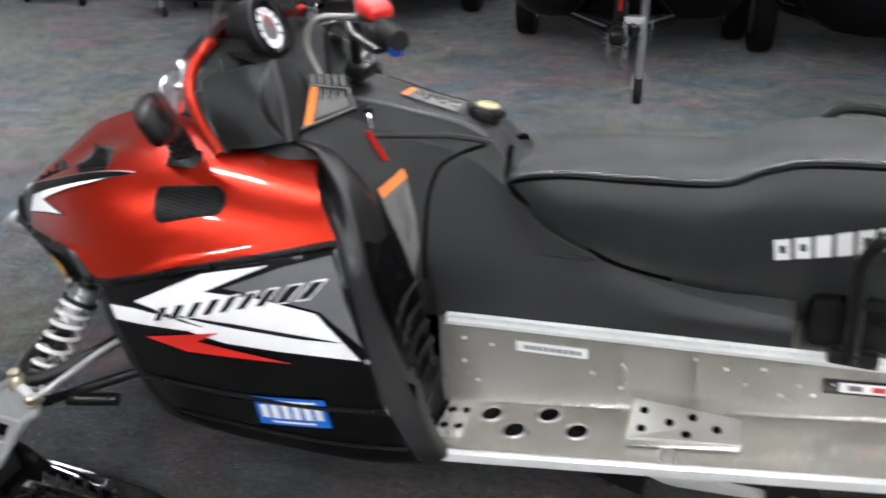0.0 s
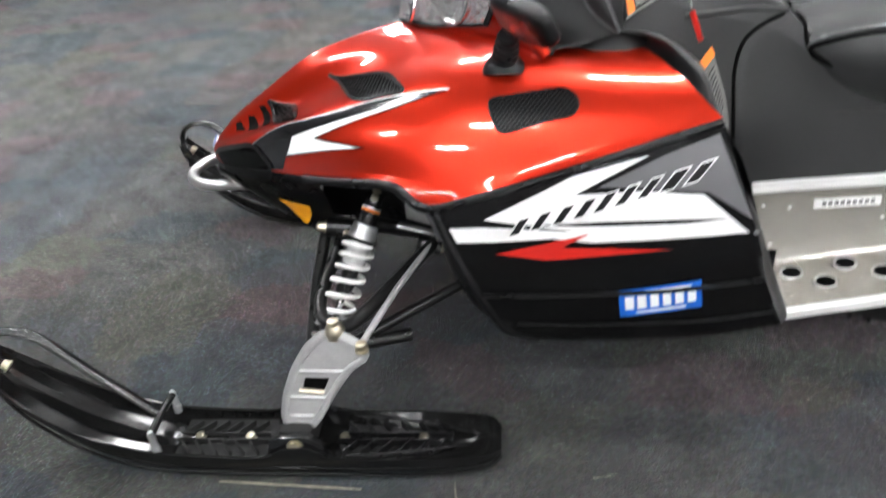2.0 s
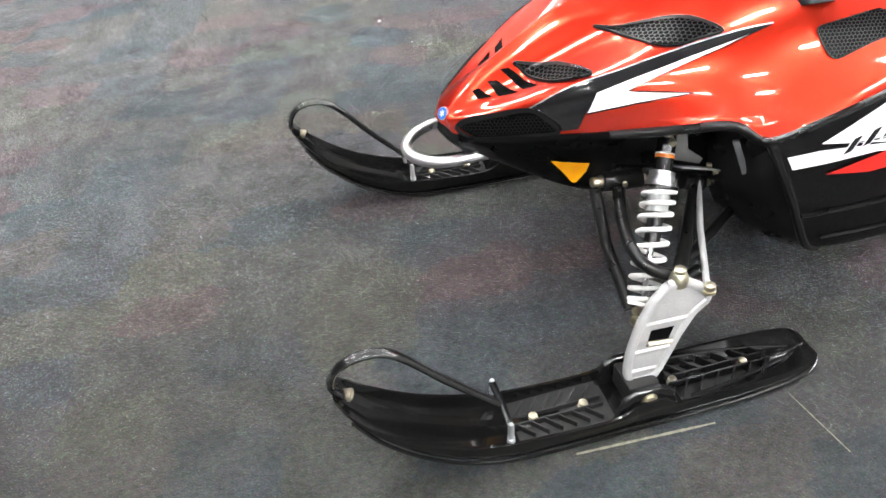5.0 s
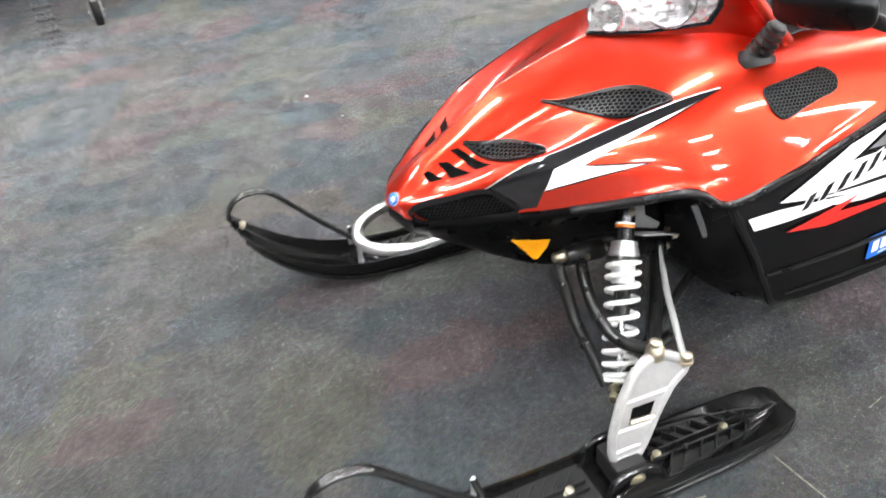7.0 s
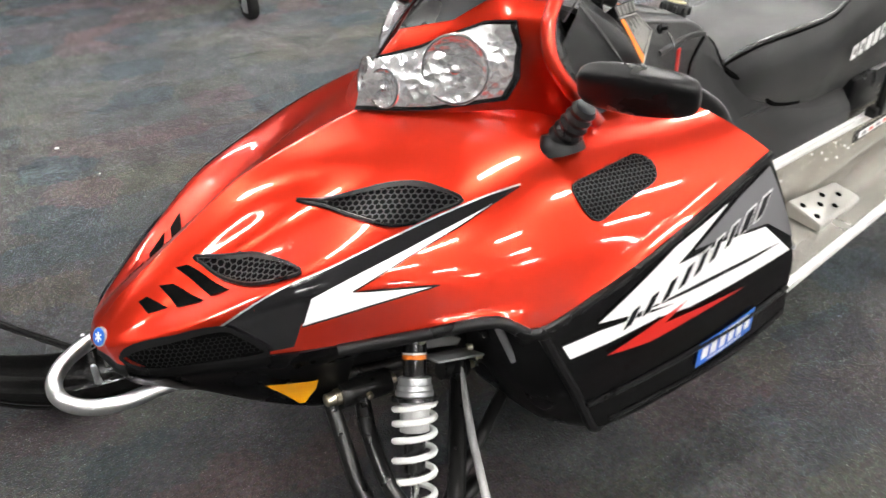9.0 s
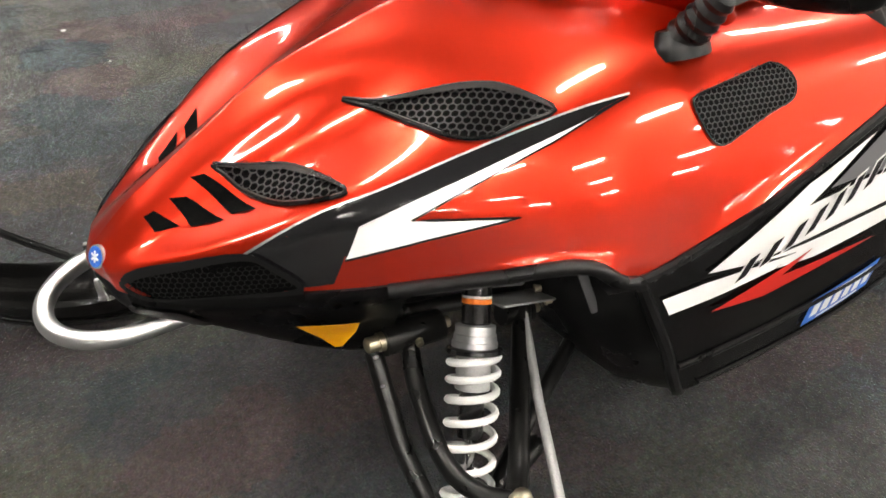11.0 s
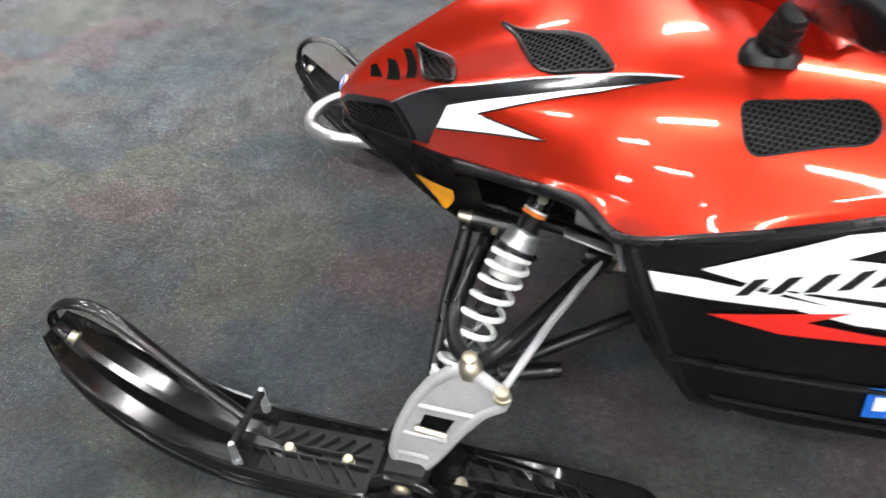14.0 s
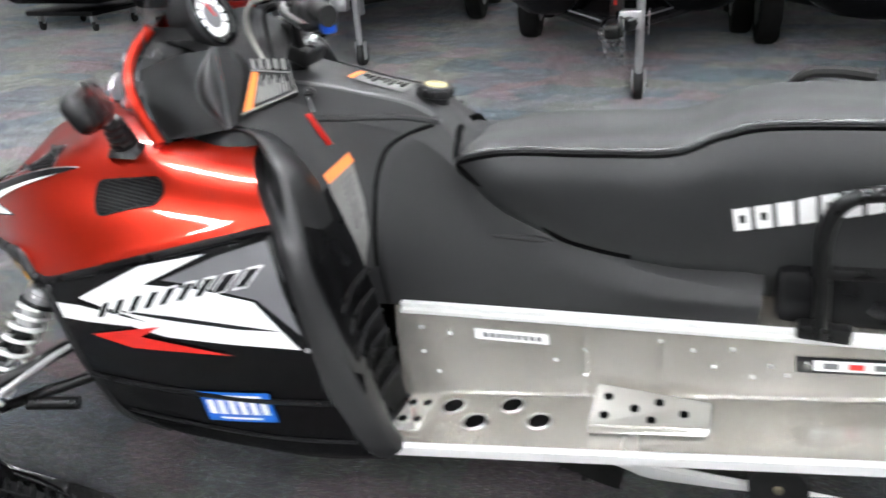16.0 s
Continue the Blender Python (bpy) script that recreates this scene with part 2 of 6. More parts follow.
def knotted(pts, n):
    """n points on a centripetal curve through unevenly spaced pts: folds stay sharp and do not loop."""
    p = np.array(pts, float)
    p = np.concatenate([[2 * p[0] - p[1]], p, [2 * p[-1] - p[-2]]])
    k = np.concatenate([[0], np.cumsum(np.maximum(np.linalg.norm(np.diff(p, axis=0), axis=1), 1e-6) ** 0.5)])
    out = []
    m = len(p) - 3
    for s in np.linspace(0, m, n):
        i = min(int(s), m - 1)
        a, b, c, d = p[i:i + 4]
        ta, tb, tc, td = k[i:i + 4]
        u = tb + (tc - tb) * (s - i)
        ab = a + (b - a) * (u - ta) / (tb - ta)
        bc = b + (c - b) * (u - tb) / (tc - tb)
        cd = c + (d - c) * (u - tc) / (td - tc)
        x = ab + (bc - ab) * (u - ta) / (tc - ta)
        y = bc + (cd - bc) * (u - tb) / (td - tb)
        out.append(x + (y - x) * (u - tb) / (tc - tb))
    return np.array(out)


def loft_points(curves, nu, nv, smooth_across=True, folds=False):
    """Curves as lists of knots; a grid of points along (nu) and across (nv) them."""
    along = np.array([spline(c, nu) for c in curves])
    if not smooth_across:
        return along
    across = knotted if folds else spline
    return np.array([across(along[:, i], nv) for i in range(nu)]).transpose(1, 0, 2)


def sheet(grid, bm=None, closed_v=False):
    bm = bm or bmesh.new()
    vs = [[bm.verts.new(p) for p in row] for row in grid]
    rows = len(vs)
    for a in range(rows if closed_v else rows - 1):
        for b in range(len(vs[0]) - 1):
            q = (vs[a][b], vs[(a + 1) % rows][b], vs[(a + 1) % rows][b + 1], vs[a][b + 1])
            try:
                bm.faces.new(q)
            except ValueError:
                pass
    return bm


def mirrored(grid):
    """A half grid whose first row lies on the centre line, made whole across y = 0."""
    g = np.array(grid)
    other = g[1:][::-1].copy()
    other[..., 1] *= -1
    return np.concatenate([other, g])


def thicken(bm, depth):
    geo = bmesh.ops.solidify(bm, geom=bm.faces[:], thickness=depth)
    return bm


def tube(pts, r, seg=10, bm=None, smooth_n=0, flat=1.0, cap=True):
    """A round (or flattened) bar along pts."""
    bm = bm or bmesh.new()
    p = spline(pts, smooth_n) if smooth_n else np.array(pts, float)
    rs = r if hasattr(r, "__len__") else [r] * len(p)
    up = Vector((0, 0, 1))
    rings = []
    side = None
    for i, q in enumerate(p):
        d = Vector(p[min(i + 1, len(p) - 1)] - p[max(i - 1, 0)]).normalized()
        if side is None:
            side = d.cross(up if abs(d.z) < 0.95 else Vector((1, 0, 0))).normalized()
        side = (side - d * side.dot(d)).normalized()
        nor = d.cross(side)
        rings.append([bm.verts.new(Vector(q) + rs[i] * (math.cos(a) * side + flat * math.sin(a) * nor))
                      for a in (2 * math.pi * k / seg for k in range(seg))])
    for a, b in zip(rings, rings[1:]):
        for k in range(seg):
            bm.faces.new((a[k], a[(k + 1) % seg], b[(k + 1) % seg], b[k]))
    if cap:
        bm.faces.new(rings[0][::-1])
        bm.faces.new(rings[-1])
    return bm


def box(size, m=None, bevel=0.0, bm=None, seg=2):
    """A bevelled block of that size at the pose m."""
    one = bmesh.new()
    bmesh.ops.create_cube(one, size=1.0, matrix=Matrix.Diagonal((*size, 1)))
    if bevel:
        bmesh.ops.bevel(one, geom=one.edges[:], offset=bevel, segments=seg, affect="EDGES", profile=0.5)
    if m is not None:
        bmesh.ops.transform(one, matrix=m, verts=one.verts)
    if bm is None:
        return one
    me = bpy.data.meshes.new("joined")
    one.to_mesh(me)
    one.free()
    bm.from_mesh(me)
    bpy.data.meshes.remove(me)
    return bm


def lathe(profile, m=None, seg=24, bm=None):
    """Profile of (radius, height) turned about z, at the pose m."""
    bm = bm or bmesh.new()
    rings = []
    m = m or Matrix()
    for r, h in profile:
        rings.append([bm.verts.new(m @ Vector((r * math.cos(a), r * math.sin(a), h)))
                      for a in (2 * math.pi * k / seg for k in range(seg))])
    for a, b in zip(rings, rings[1:]):
        for k in range(seg):
            bm.faces.new((a[k], a[(k + 1) % seg], b[(k + 1) % seg], b[k]))
    bm.faces.new(rings[0][::-1])
    bm.faces.new(rings[-1])
    return bm


def aim(at, to):
    """A pose at 'at' whose z axis points to 'to'."""
    d = (Vector(to) - Vector(at)).normalized()
    return Matrix.Translation(at) @ d.to_track_quat("Z", "Y").to_matrix().to_4x4()


def bolt(at, to, r, h, parent, name="bolt", mat=None):
    prof = [(r * 1.25, 0), (r * 1.25, h * 0.3), (r, h * 0.32), (r, h * 0.9), (r * 0.7, h)]
    return part(name, lathe(prof, aim(at, to), 12), mat or ZINC, parent)


def prism(poly, depth, bevel=0.0):
    """A polygon of (x, z) points made solid along y, centred on y = 0."""
    bm = bmesh.new()
    f = bm.faces.new([bm.verts.new((x, -depth / 2, z)) for x, z in poly])
    ext = bmesh.ops.extrude_face_region(bm, geom=[f])
    bmesh.ops.translate(bm, vec=(0, depth, 0), verts=[v for v in ext["geom"] if isinstance(v, bmesh.types.BMVert)])
    bmesh.ops.recalc_face_normals(bm, faces=bm.faces[:])
    if bevel:
        bmesh.ops.bevel(bm, geom=bm.edges[:], offset=bevel, segments=2, affect="EDGES", profile=0.5)
    return bm


def tree_of(grid):
    from mathutils.bvhtree import BVHTree
    g = np.array(grid)
    n, k = g.shape[:2]
    faces = [(a * k + b, (a + 1) * k + b, (a + 1) * k + b + 1, a * k + b + 1) for a in range(n - 1) for b in range(k - 1)]
    return BVHTree.FromPolygons([Vector(p) for p in g.reshape(-1, 3)], faces)


def drape(bm, tree, lift, out):
    """Lays flat pieces onto a surface, lifted off it on the side that faces 'out'."""
    for v in bm.verts:
        co, nor, _, _ = tree.find_nearest(v.co)
        if nor.dot(Vector(out)) < 0:
            nor = -nor
        v.co = co + nor * lift
    return bm


def flat_poly(pts, cell=0.02):
    """A filled polygon of 3D points, cut into small pieces so that it can be draped."""
    bm = bmesh.new()
    f = bm.faces.new([bm.verts.new(p) for p in pts])
    bmesh.ops.triangulate(bm, faces=[f], ngon_method="EAR_CLIP")
    for _ in range(7):
        long = [e for e in bm.edges if e.calc_length() > cell]
        if not long:
            break
        bmesh.ops.subdivide_edges(bm, edges=long, cuts=1)
        bmesh.ops.triangulate(bm, faces=[f for f in bm.faces if len(f.verts) > 3])
    return bm


def decal(name, pts, tree, mat, parent, out=(0, -1, 0.5), lift=0.0015, label="", rounded=0, cell=0.02):
    if rounded:
        pts = [Vector(p) for p in spline(pts, rounded, closed=True)]
    return part(name, drape(flat_poly(pts, cell), tree, lift, out), mat, parent, label)


def inside(p, poly):
    x, y = p
    hit = False
    for (x1, y1), (x2, y2) in zip(poly, poly[1:] + poly[:1]):
        if (y1 > y) != (y2 > y) and x < (x2 - x1) * (y - y1) / (y2 - y1) + x1:
            hit = not hit
    return hit


def honeycomb(pts, pitch, bar, tree, out, lift, rim, depth=0.0):
    """A perforated plate inside an outline of 3D points: hexagonal holes with bars between, and a rim."""
    P = [Vector(p) for p in pts]
    c = sum(P, Vector()) / len(P)
    u = (P[len(P) // 2] - P[0]).normalized()
    w = u.cross(Vector(out)).normalized()
    n = u.cross(w)
    flat = [((p - c).dot(u), (p - c).dot(w)) for p in P]
    bm = bmesh.new()
    xs, ys = [p[0] for p in flat], [p[1] for p in flat]
    row = 0
    y = min(ys)
    while y < max(ys):
        x = min(xs) + (pitch / 2 if row % 2 else 0)
        while x < max(xs):
            if inside((x, y), flat):
                rings = []
                for r in (pitch * 0.5774, pitch * 0.5774 - bar):
                    rings.append([bm.verts.new(c + u * (x + r * math.sin(a)) + w * (y + r * math.cos(a)))
                                  for a in (math.pi / 3 * k for k in range(6))])
                for k in range(6):
                    bm.faces.new((rings[0][k], rings[0][(k + 1) % 6], rings[1][(k + 1) % 6], rings[1][k]))
            x += pitch
        y += pitch * 0.866
        row += 1
    if rim:
        k = len(flat)
        inner = [bm.verts.new(c + (P[i] - c) * (1 - rim)) for i in range(k)]
        outer = [bm.verts.new(P[i]) for i in range(k)]
        for i in range(k):
            bm.faces.new((outer[i], outer[(i + 1) % k], inner[(i + 1) % k], inner[i]))
    return drape(bm, tree, lift, out)


# ---- the showroom ----
def room():
    bm = bmesh.new()
    bmesh.ops.create_grid(bm, x_segments=8, y_segments=8, size=11)
    tagged(part("floor", bm, CARPET), "grey carpet with faded patchwork of blue, olive and maroon", "carpet floor", kind="structure")
    for name, at, size in (("wall_north", (0, 11, 2.0), (22.4, 0.2, 4.0)), ("wall_south", (0, -11, 2.0), (22.4, 0.2, 4.0)),
                           ("wall_east", (11.1, 0, 2.0), (0.2, 21.8, 4.0)), ("wall_west", (-11.1, 0, 2.0), (0.2, 21.8, 4.0))):
        tagged(part(name, box(size, pose(*at)), WALL, smooth=False), "plain off-white painted showroom wall", "wall", kind="structure")
    tagged(part("ceiling", box((22.4, 22.2, 0.2), pose(0, 0, 4.1)), CEIL, smooth=False), "off-white showroom ceiling", "ceiling", kind="structure")


def ceiling_lights():
    """Strip lights with side reflectors, unseen and added to throw their light downwards."""
    first = None
    # The two rows farthest south are added, to brighten upright faces.
    for iy, y in enumerate((-8.6, -6.6, -4.5, -2.9, 0.1, 2.2, 4.6, 7.1)):
        for x in (-7.2, -4.2, -1.2, 1.8, 4.8, 7.8):
            x += (1.1, 0.4, -0.2, 1.1, -0.4, 1.1, -0.4, 1.1)[iy]
            if x < -3.3:
                continue
            if first is None:
                first = thing("ceiling_light", (x, y, 3.96), "long white fluorescent strip light under the ceiling", "ceiling light", "rows of ceiling lights")
                part("housing", box((0.86, 0.30, 0.06), pose(x, y, 3.968), 0.01), WHITE, first)
                part("diffuser", box((0.80, 0.20, 0.03), pose(x, y, 3.922), 0.012), LIT, first, "glowing white diffuser")
                for side in (-1, 1):
                    part("reflector", box((0.86, 0.012, 0.09), pose(x, y + side * 0.150, 3.915, side * 14), 0.003), WHITE, first, "added white side lip that steers light down")
            else:
                copy_thing(first, pose(x, y, 3.96))


room()
ceiling_lights()

# ---- the snowmobile ----
SLED = thing("snowmobile", (0.9, 0, 0), "red and black snowmobile with white and grey side graphics", "snowmobile")

# curves of the hood from its centre ridge out to its lower edge, nose to tail
HOOD = [
    [(0.008, 0, 0.545), (0.06, 0, 0.592), (0.15, 0, 0.654), (0.28, 0, 0.738), (0.42, 0, 0.789), (0.54, 0, 0.818), (0.62, 0, 0.824), (0.72, 0, 0.830), (0.86, 0, 0.850), (1.0, 0, 0.820)],
    [(0.008, -0.022, 0.542), (0.06, -0.026, 0.584), (0.15, -0.032, 0.637), (0.28, -0.045, 0.712), (0.42, -0.072, 0.773), (0.54, -0.105, 0.802), (0.62, -0.125, 0.808), (0.72, -0.14, 0.814), (0.86, -0.15, 0.836), (1.0, -0.13, 0.800)],
    [(0.010, -0.040, 0.534), (0.06, -0.062, 0.563), (0.15, -0.078, 0.600), (0.28, -0.100, 0.664), (0.42, -0.140, 0.724), (0.54, -0.188, 0.775), (0.62, -0.205, 0.792), (0.72, -0.215, 0.803), (0.86, -0.22, 0.812), (1.02, -0.165, 0.790)],
    [(0.008, -0.054, 0.522), (0.06, -0.103, 0.553), (0.15, -0.160, 0.598), (0.28, -0.224, 0.662), (0.42, -0.262, 0.712), (0.54, -0.283, 0.752), (0.62, -0.288, 0.764), (0.72, -0.290, 0.776), (0.86, -0.285, 0.795), (1.055, -0.255, 0.794)],
    [(0.012, -0.062, 0.506), (0.06, -0.118, 0.530), (0.15, -0.178, 0.562), (0.28, -0.255, 0.610), (0.42, -0.318, 0.652), (0.54, -0.356, 0.678), (0.62, -0.366, 0.680), (0.72, -0.370, 0.690), (0.86, -0.365, 0.719), (1.112, -0.335, 0.757)],
    [(0.015, -0.068, 0.488), (0.06, -0.122, 0.505), (0.15, -0.185, 0.528), (0.28, -0.268, 0.556), (0.42, -0.340, 0.582), (0.53, -0.393, 0.600), (0.600, -0.417, 0.562), (0.72, -0.424, 0.592), (0.86, -0.420, 0.634), (1.160, -0.378, 0.714)],
]
# the nose ends in a rounded wedge, steepening down to its lip
HOOD = [[(-0.015 + 4 * c[0][1] ** 2, 0.78 * c[0][1], 0.506 + 0.12 * (c[0][2] - 0.488)), (-0.006 + 3 * c[0][1] ** 2, 0.95 * c[0][1], 0.503 + 0.50 * (c[0][2] - 0.488))]
        + [(c[0][0], 1.12 * c[0][1], 0.502 + 0.75 * (c[0][2] - 0.488))] + c[1:] for c in HOOD]
hood_half = loft_points(HOOD, 140, 70)
free = np.clip((hood_half[..., 0] - 0.28) / 0.25, 0, 1)
free *= np.clip((len(hood_half) - 1 - np.arange(len(hood_half))) / 3, 0, 1)[:, None]
free = free[..., None]
for k in range(300):
    soft = hood_half.copy()
    soft[:, 1:-1] = 0.5 * hood_half[:, 1:-1] + 0.25 * (hood_half[:, :-2] + hood_half[:, 2:])
    if k < 120:
        soft[1:-1] = 0.6 * soft[1:-1] + 0.2 * (soft[:-2] + soft[2:])
        soft[0] = hood_half[0]
    hood_half += free * (soft - hood_half)
hood_grid = mirrored(hood_half)
HOOD_TREE = tree_of(hood_grid)
hood = part("hood", sheet(hood_grid), RED, SLED, "glossy candy red hood with a raised centre ridge", angle=80)

# the lower side panel
PANEL = [
    [(0.612, -0.419, 0.556), (0.70, -0.427, 0.580), (0.86, -0.424, 0.626), (1.02, -0.402, 0.670), (1.165, -0.380, 0.705)],
    [(0.640, -0.436, 0.490), (0.76, -0.444, 0.510), (0.90, -0.444, 0.540), (1.05, -0.432, 0.575), (1.200, -0.418, 0.600)],
    [(0.680, -0.448, 0.405), (0.80, -0.452, 0.415), (0.95, -0.452, 0.430), (1.10, -0.448, 0.450), (1.245, -0.436, 0.480)],
    [(0.705, -0.448, 0.350), (0.82, -0.453, 0.350), (0.98, -0.453, 0.350), (1.12, -0.448, 0.360), (1.270, -0.432, 0.390)],
    [(0.750, -0.440, 0.265), (0.86, -0.440, 0.250), (1.00, -0.440, 0.255), (1.16, -0.436, 0.265), (1.315, -0.415, 0.280)],
    [(0.820, -0.400, 0.205), (0.90, -0.395, 0.195), (1.02, -0.395, 0.200), (1.18, -0.392, 0.210), (1.335, -0.380, 0.235)],
]
panel_grid = loft_points(PANEL, 44, 34)


def both_sides(grid):
    other = np.array(grid)[::-1].copy()
    other[..., 1] *= -1
    return np.array(grid), other


PANEL_TREE = tree_of(panel_grid)
side_panels = [part("side_panel", thicken(sheet(g), 0.006), GLOSS_BLACK, SLED, "black lower side panel with a moulded groove", angle=60) for g in both_sides(panel_grid)]
side_panel = side_panels[0]

# the footwell behind the side panel
WELL = [
    [(1.178, -0.300, 0.672), (1.220, -0.330, 0.600), (1.255, -0.340, 0.500), (1.285, -0.345, 0.380), (1.320, -0.345, 0.240)],
    [(1.160, -0.240, 0.690), (1.203, -0.265, 0.600), (1.235, -0.270, 0.500), (1.262, -0.270, 0.380), (1.292, -0.270, 0.240)],
    [(1.150, -0.160, 0.700), (1.208, -0.185, 0.600), (1.240, -0.190, 0.500), (1.265, -0.190, 0.380), (1.290, -0.190, 0.240)],
]
well_grid = loft_points(WELL, 26, 10)
for g in both_sides(well_grid):
    well = part("footwell", thicken(sheet(g), 0.005), SATIN_BLACK, SLED, "ribbed black plastic toe well")
    sign = -1 if g[5, 5, 1] < 0 else 1
    for k in range(6):
        z = 0.29 + 0.045 * k
        x = 1.302 - 0.20 * (z - 0.24)
        rib = tube([(x, sign * 0.325, z), (x - 0.012, sign * 0.262, z + 0.02), (x - 0.004, sign * 0.205, z + 0.035)], 0.0055, 6, smooth_n=6)
        part("rib", rib, SATIN_BLACK, well)

# black cowl from the hood's tail down behind the side panel
SCOOP = [
    [(1.005, -0.150, 0.785), (1.045, -0.250, 0.784), (1.100, -0.330, 0.750), (1.152, -0.376, 0.706), (1.194, -0.406, 0.626), (1.242, -0.434, 0.490), (1.268, -0.430, 0.392), (1.312, -0.414, 0.284), (1.334, -0.382, 0.236)],
    [(1.030, -0.170, 0.785), (1.072, -0.245, 0.757), (1.115, -0.297, 0.725), (1.152, -0.335, 0.680), (1.196, -0.385, 0.612), (1.246, -0.412, 0.490), (1.276, -0.410, 0.396), (1.322, -0.398, 0.286), (1.342, -0.372, 0.238)],
    [(1.038, -0.205, 0.808), (1.090, -0.264, 0.794), (1.134, -0.292, 0.762), (1.160, -0.312, 0.700), (1.202, -0.352, 0.602), (1.252, -0.384, 0.492), (1.286, -0.388, 0.398), (1.332, -0.382, 0.288), (1.350, -0.360, 0.240)],
    [(1.032, -0.212, 0.818), (1.086, -0.258, 0.808), (1.136, -0.280, 0.770), (1.165, -0.300, 0.702), (1.206, -0.334, 0.594), (1.255, -0.366, 0.490), (1.290, -0.374, 0.398), (1.335, -0.370, 0.288), (1.352, -0.350, 0.240)],
    [(0.975, -0.200, 0.828), (1.060, -0.222, 0.822), (1.140, -0.226, 0.760), (1.172, -0.246, 0.676), (1.206, -0.272, 0.560), (1.246, -0.306, 0.470), (1.280, -0.326, 0.390), (1.328, -0.340, 0.286), (1.346, -0.332, 0.240)],
    [(1.000, -0.150, 0.815), (1.070, -0.178, 0.800), (1.142, -0.192, 0.735), (1.178, -0.205, 0.655), (1.206, -0.225, 0.550), (1.236, -0.262, 0.460), (1.266, -0.290, 0.380), (1.310, -0.312, 0.280), (1.330, -0.310, 0.238)],
]
for g in both_sides(loft_points(SCOOP, 64, 48, folds=True)):
    part("rear_cowl", sheet(g), WRAP_BLACK, SLED, "black moulded cowl with an air duct behind the hood", angle=50)

# the console over the tank
CONSOLE = [
    [(0.88, 0, 0.850), (0.98, 0, 0.890), (1.06, 0, 0.892), (1.18, 0, 0.868), (1.31, 0, 0.835), (1.40, 0, 0.760), (1.52, 0, 0.66), (1.75, 0, 0.60), (1.97, 0, 0.59)],
    [(0.88, -0.12, 0.845), (0.98, -0.105, 0.890), (1.06, -0.085, 0.890), (1.18, -0.068, 0.862), (1.31, -0.062, 0.828), (1.40, -0.075, 0.752), (1.52, -0.09, 0.655), (1.75, -0.12, 0.595), (1.97, -0.14, 0.585)],
    [(0.88, -0.185, 0.820), (0.98, -0.165, 0.855), (1.06, -0.125, 0.860), (1.18, -0.105, 0.815), (1.31, -0.092, 0.775), (1.40, -0.105, 0.715), (1.52, -0.125, 0.630), (1.75, -0.150, 0.575), (1.97, -0.165, 0.565)],
    [(0.88, -0.225, 0.780), (0.98, -0.215, 0.800), (1.06, -0.180, 0.790), (1.18, -0.136, 0.730), (1.31, -0.118, 0.700), (1.42, -0.122, 0.645), (1.54, -0.145, 0.575), (1.75, -0.170, 0.545), (1.97, -0.178, 0.550)],
    [(0.88, -0.24, 0.740), (0.98, -0.260, 0.740), (1.08, -0.260, 0.690), (1.20, -0.190, 0.590), (1.32, -0.160, 0.570), (1.44, -0.155, 0.545), (1.56, -0.165, 0.520), (1.75, -0.178, 0.515), (1.97, -0.182, 0.530)],
    [(0.90, -0.25, 0.670), (1.00, -0.270, 0.640), (1.10, -0.270, 0.560), (1.22, -0.200, 0.455), (1.32, -0.182, 0.458), (1.44, -0.180, 0.466), (1.56, -0.180, 0.474), (1.75, -0.182, 0.489), (1.97, -0.185, 0.506)],
]


def creased(rows, where, by=0.07):
    """Doubles some of the curves a little way on, so that the skin folds there."""
    out = []
    for i, c in enumerate(rows):
        out.append(c)
        if i in where:
            out.append([tuple(Vector(p).lerp(Vector(q), by)) for p, q in zip(c, rows[i + 1])])
    return out


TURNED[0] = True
console_half = loft_points(creased(CONSOLE, (1, 2)), 120, 44, folds=True)
# the tank cover's side stands proud behind its seam
seam_x = np.interp(console_half[..., 2], [0.46, 0.533, 0.594, 0.658, 0.705, 0.753, 0.779, 0.80, 0.83], [1.25, 1.241, 1.236, 1.233, 1.234, 1.248, 1.281, 1.336, 1.40])
proud = np.clip((console_half[..., 0] - seam_x) / 0.016, 0, 1) * np.clip((0.82 - console_half[..., 2]) / 0.05, 0, 1)
console_half[..., 1] -= 0.007 * proud * (console_half[..., 1] < -0.03)
console_grid = mirrored(console_half)
CONSOLE_TREE = tree_of(console_grid)
console = part("console", sheet(console_grid), GRAIN_BLACK, SLED, "grained black plastic console and tank cover", angle=60)

TURNED[0] = False
# headlight pod: level outlines from the front round to the rear
POD = [
    [(0.505, 0, 0.800), (0.575, -0.065, 0.800), (0.660, -0.118, 0.800), (0.748, -0.165, 0.800), (0.838, -0.252, 0.800)],
    [(0.528, 0, 0.862), (0.600, -0.068, 0.860), (0.680, -0.122, 0.858), (0.748, -0.168, 0.858), (0.790, -0.234, 0.860)],
    [(0.582, 0, 0.922), (0.640, -0.066, 0.920), (0.700, -0.116, 0.917), (0.742, -0.160, 0.915), (0.758, -0.211, 0.915)],
    [(0.655, 0, 0.980), (0.695, -0.060, 0.976), (0.730, -0.106, 0.970), (0.750, -0.148, 0.967), (0.765, -0.188, 0.965)],
    [(0.742, 0, 1.032), (0.760, -0.052, 1.027), (0.780, -0.098, 1.018), (0.792, -0.134, 1.012), (0.801, -0.165, 1.010)],
]
pod_half = loft_points(POD, 36, 30).transpose(1, 0, 2)
pod_grid = mirrored(pod_half)
pod_grid[:len(pod_half) - 1, :, 1] *= 1.15
POD_TREE = tree_of(pod_grid)
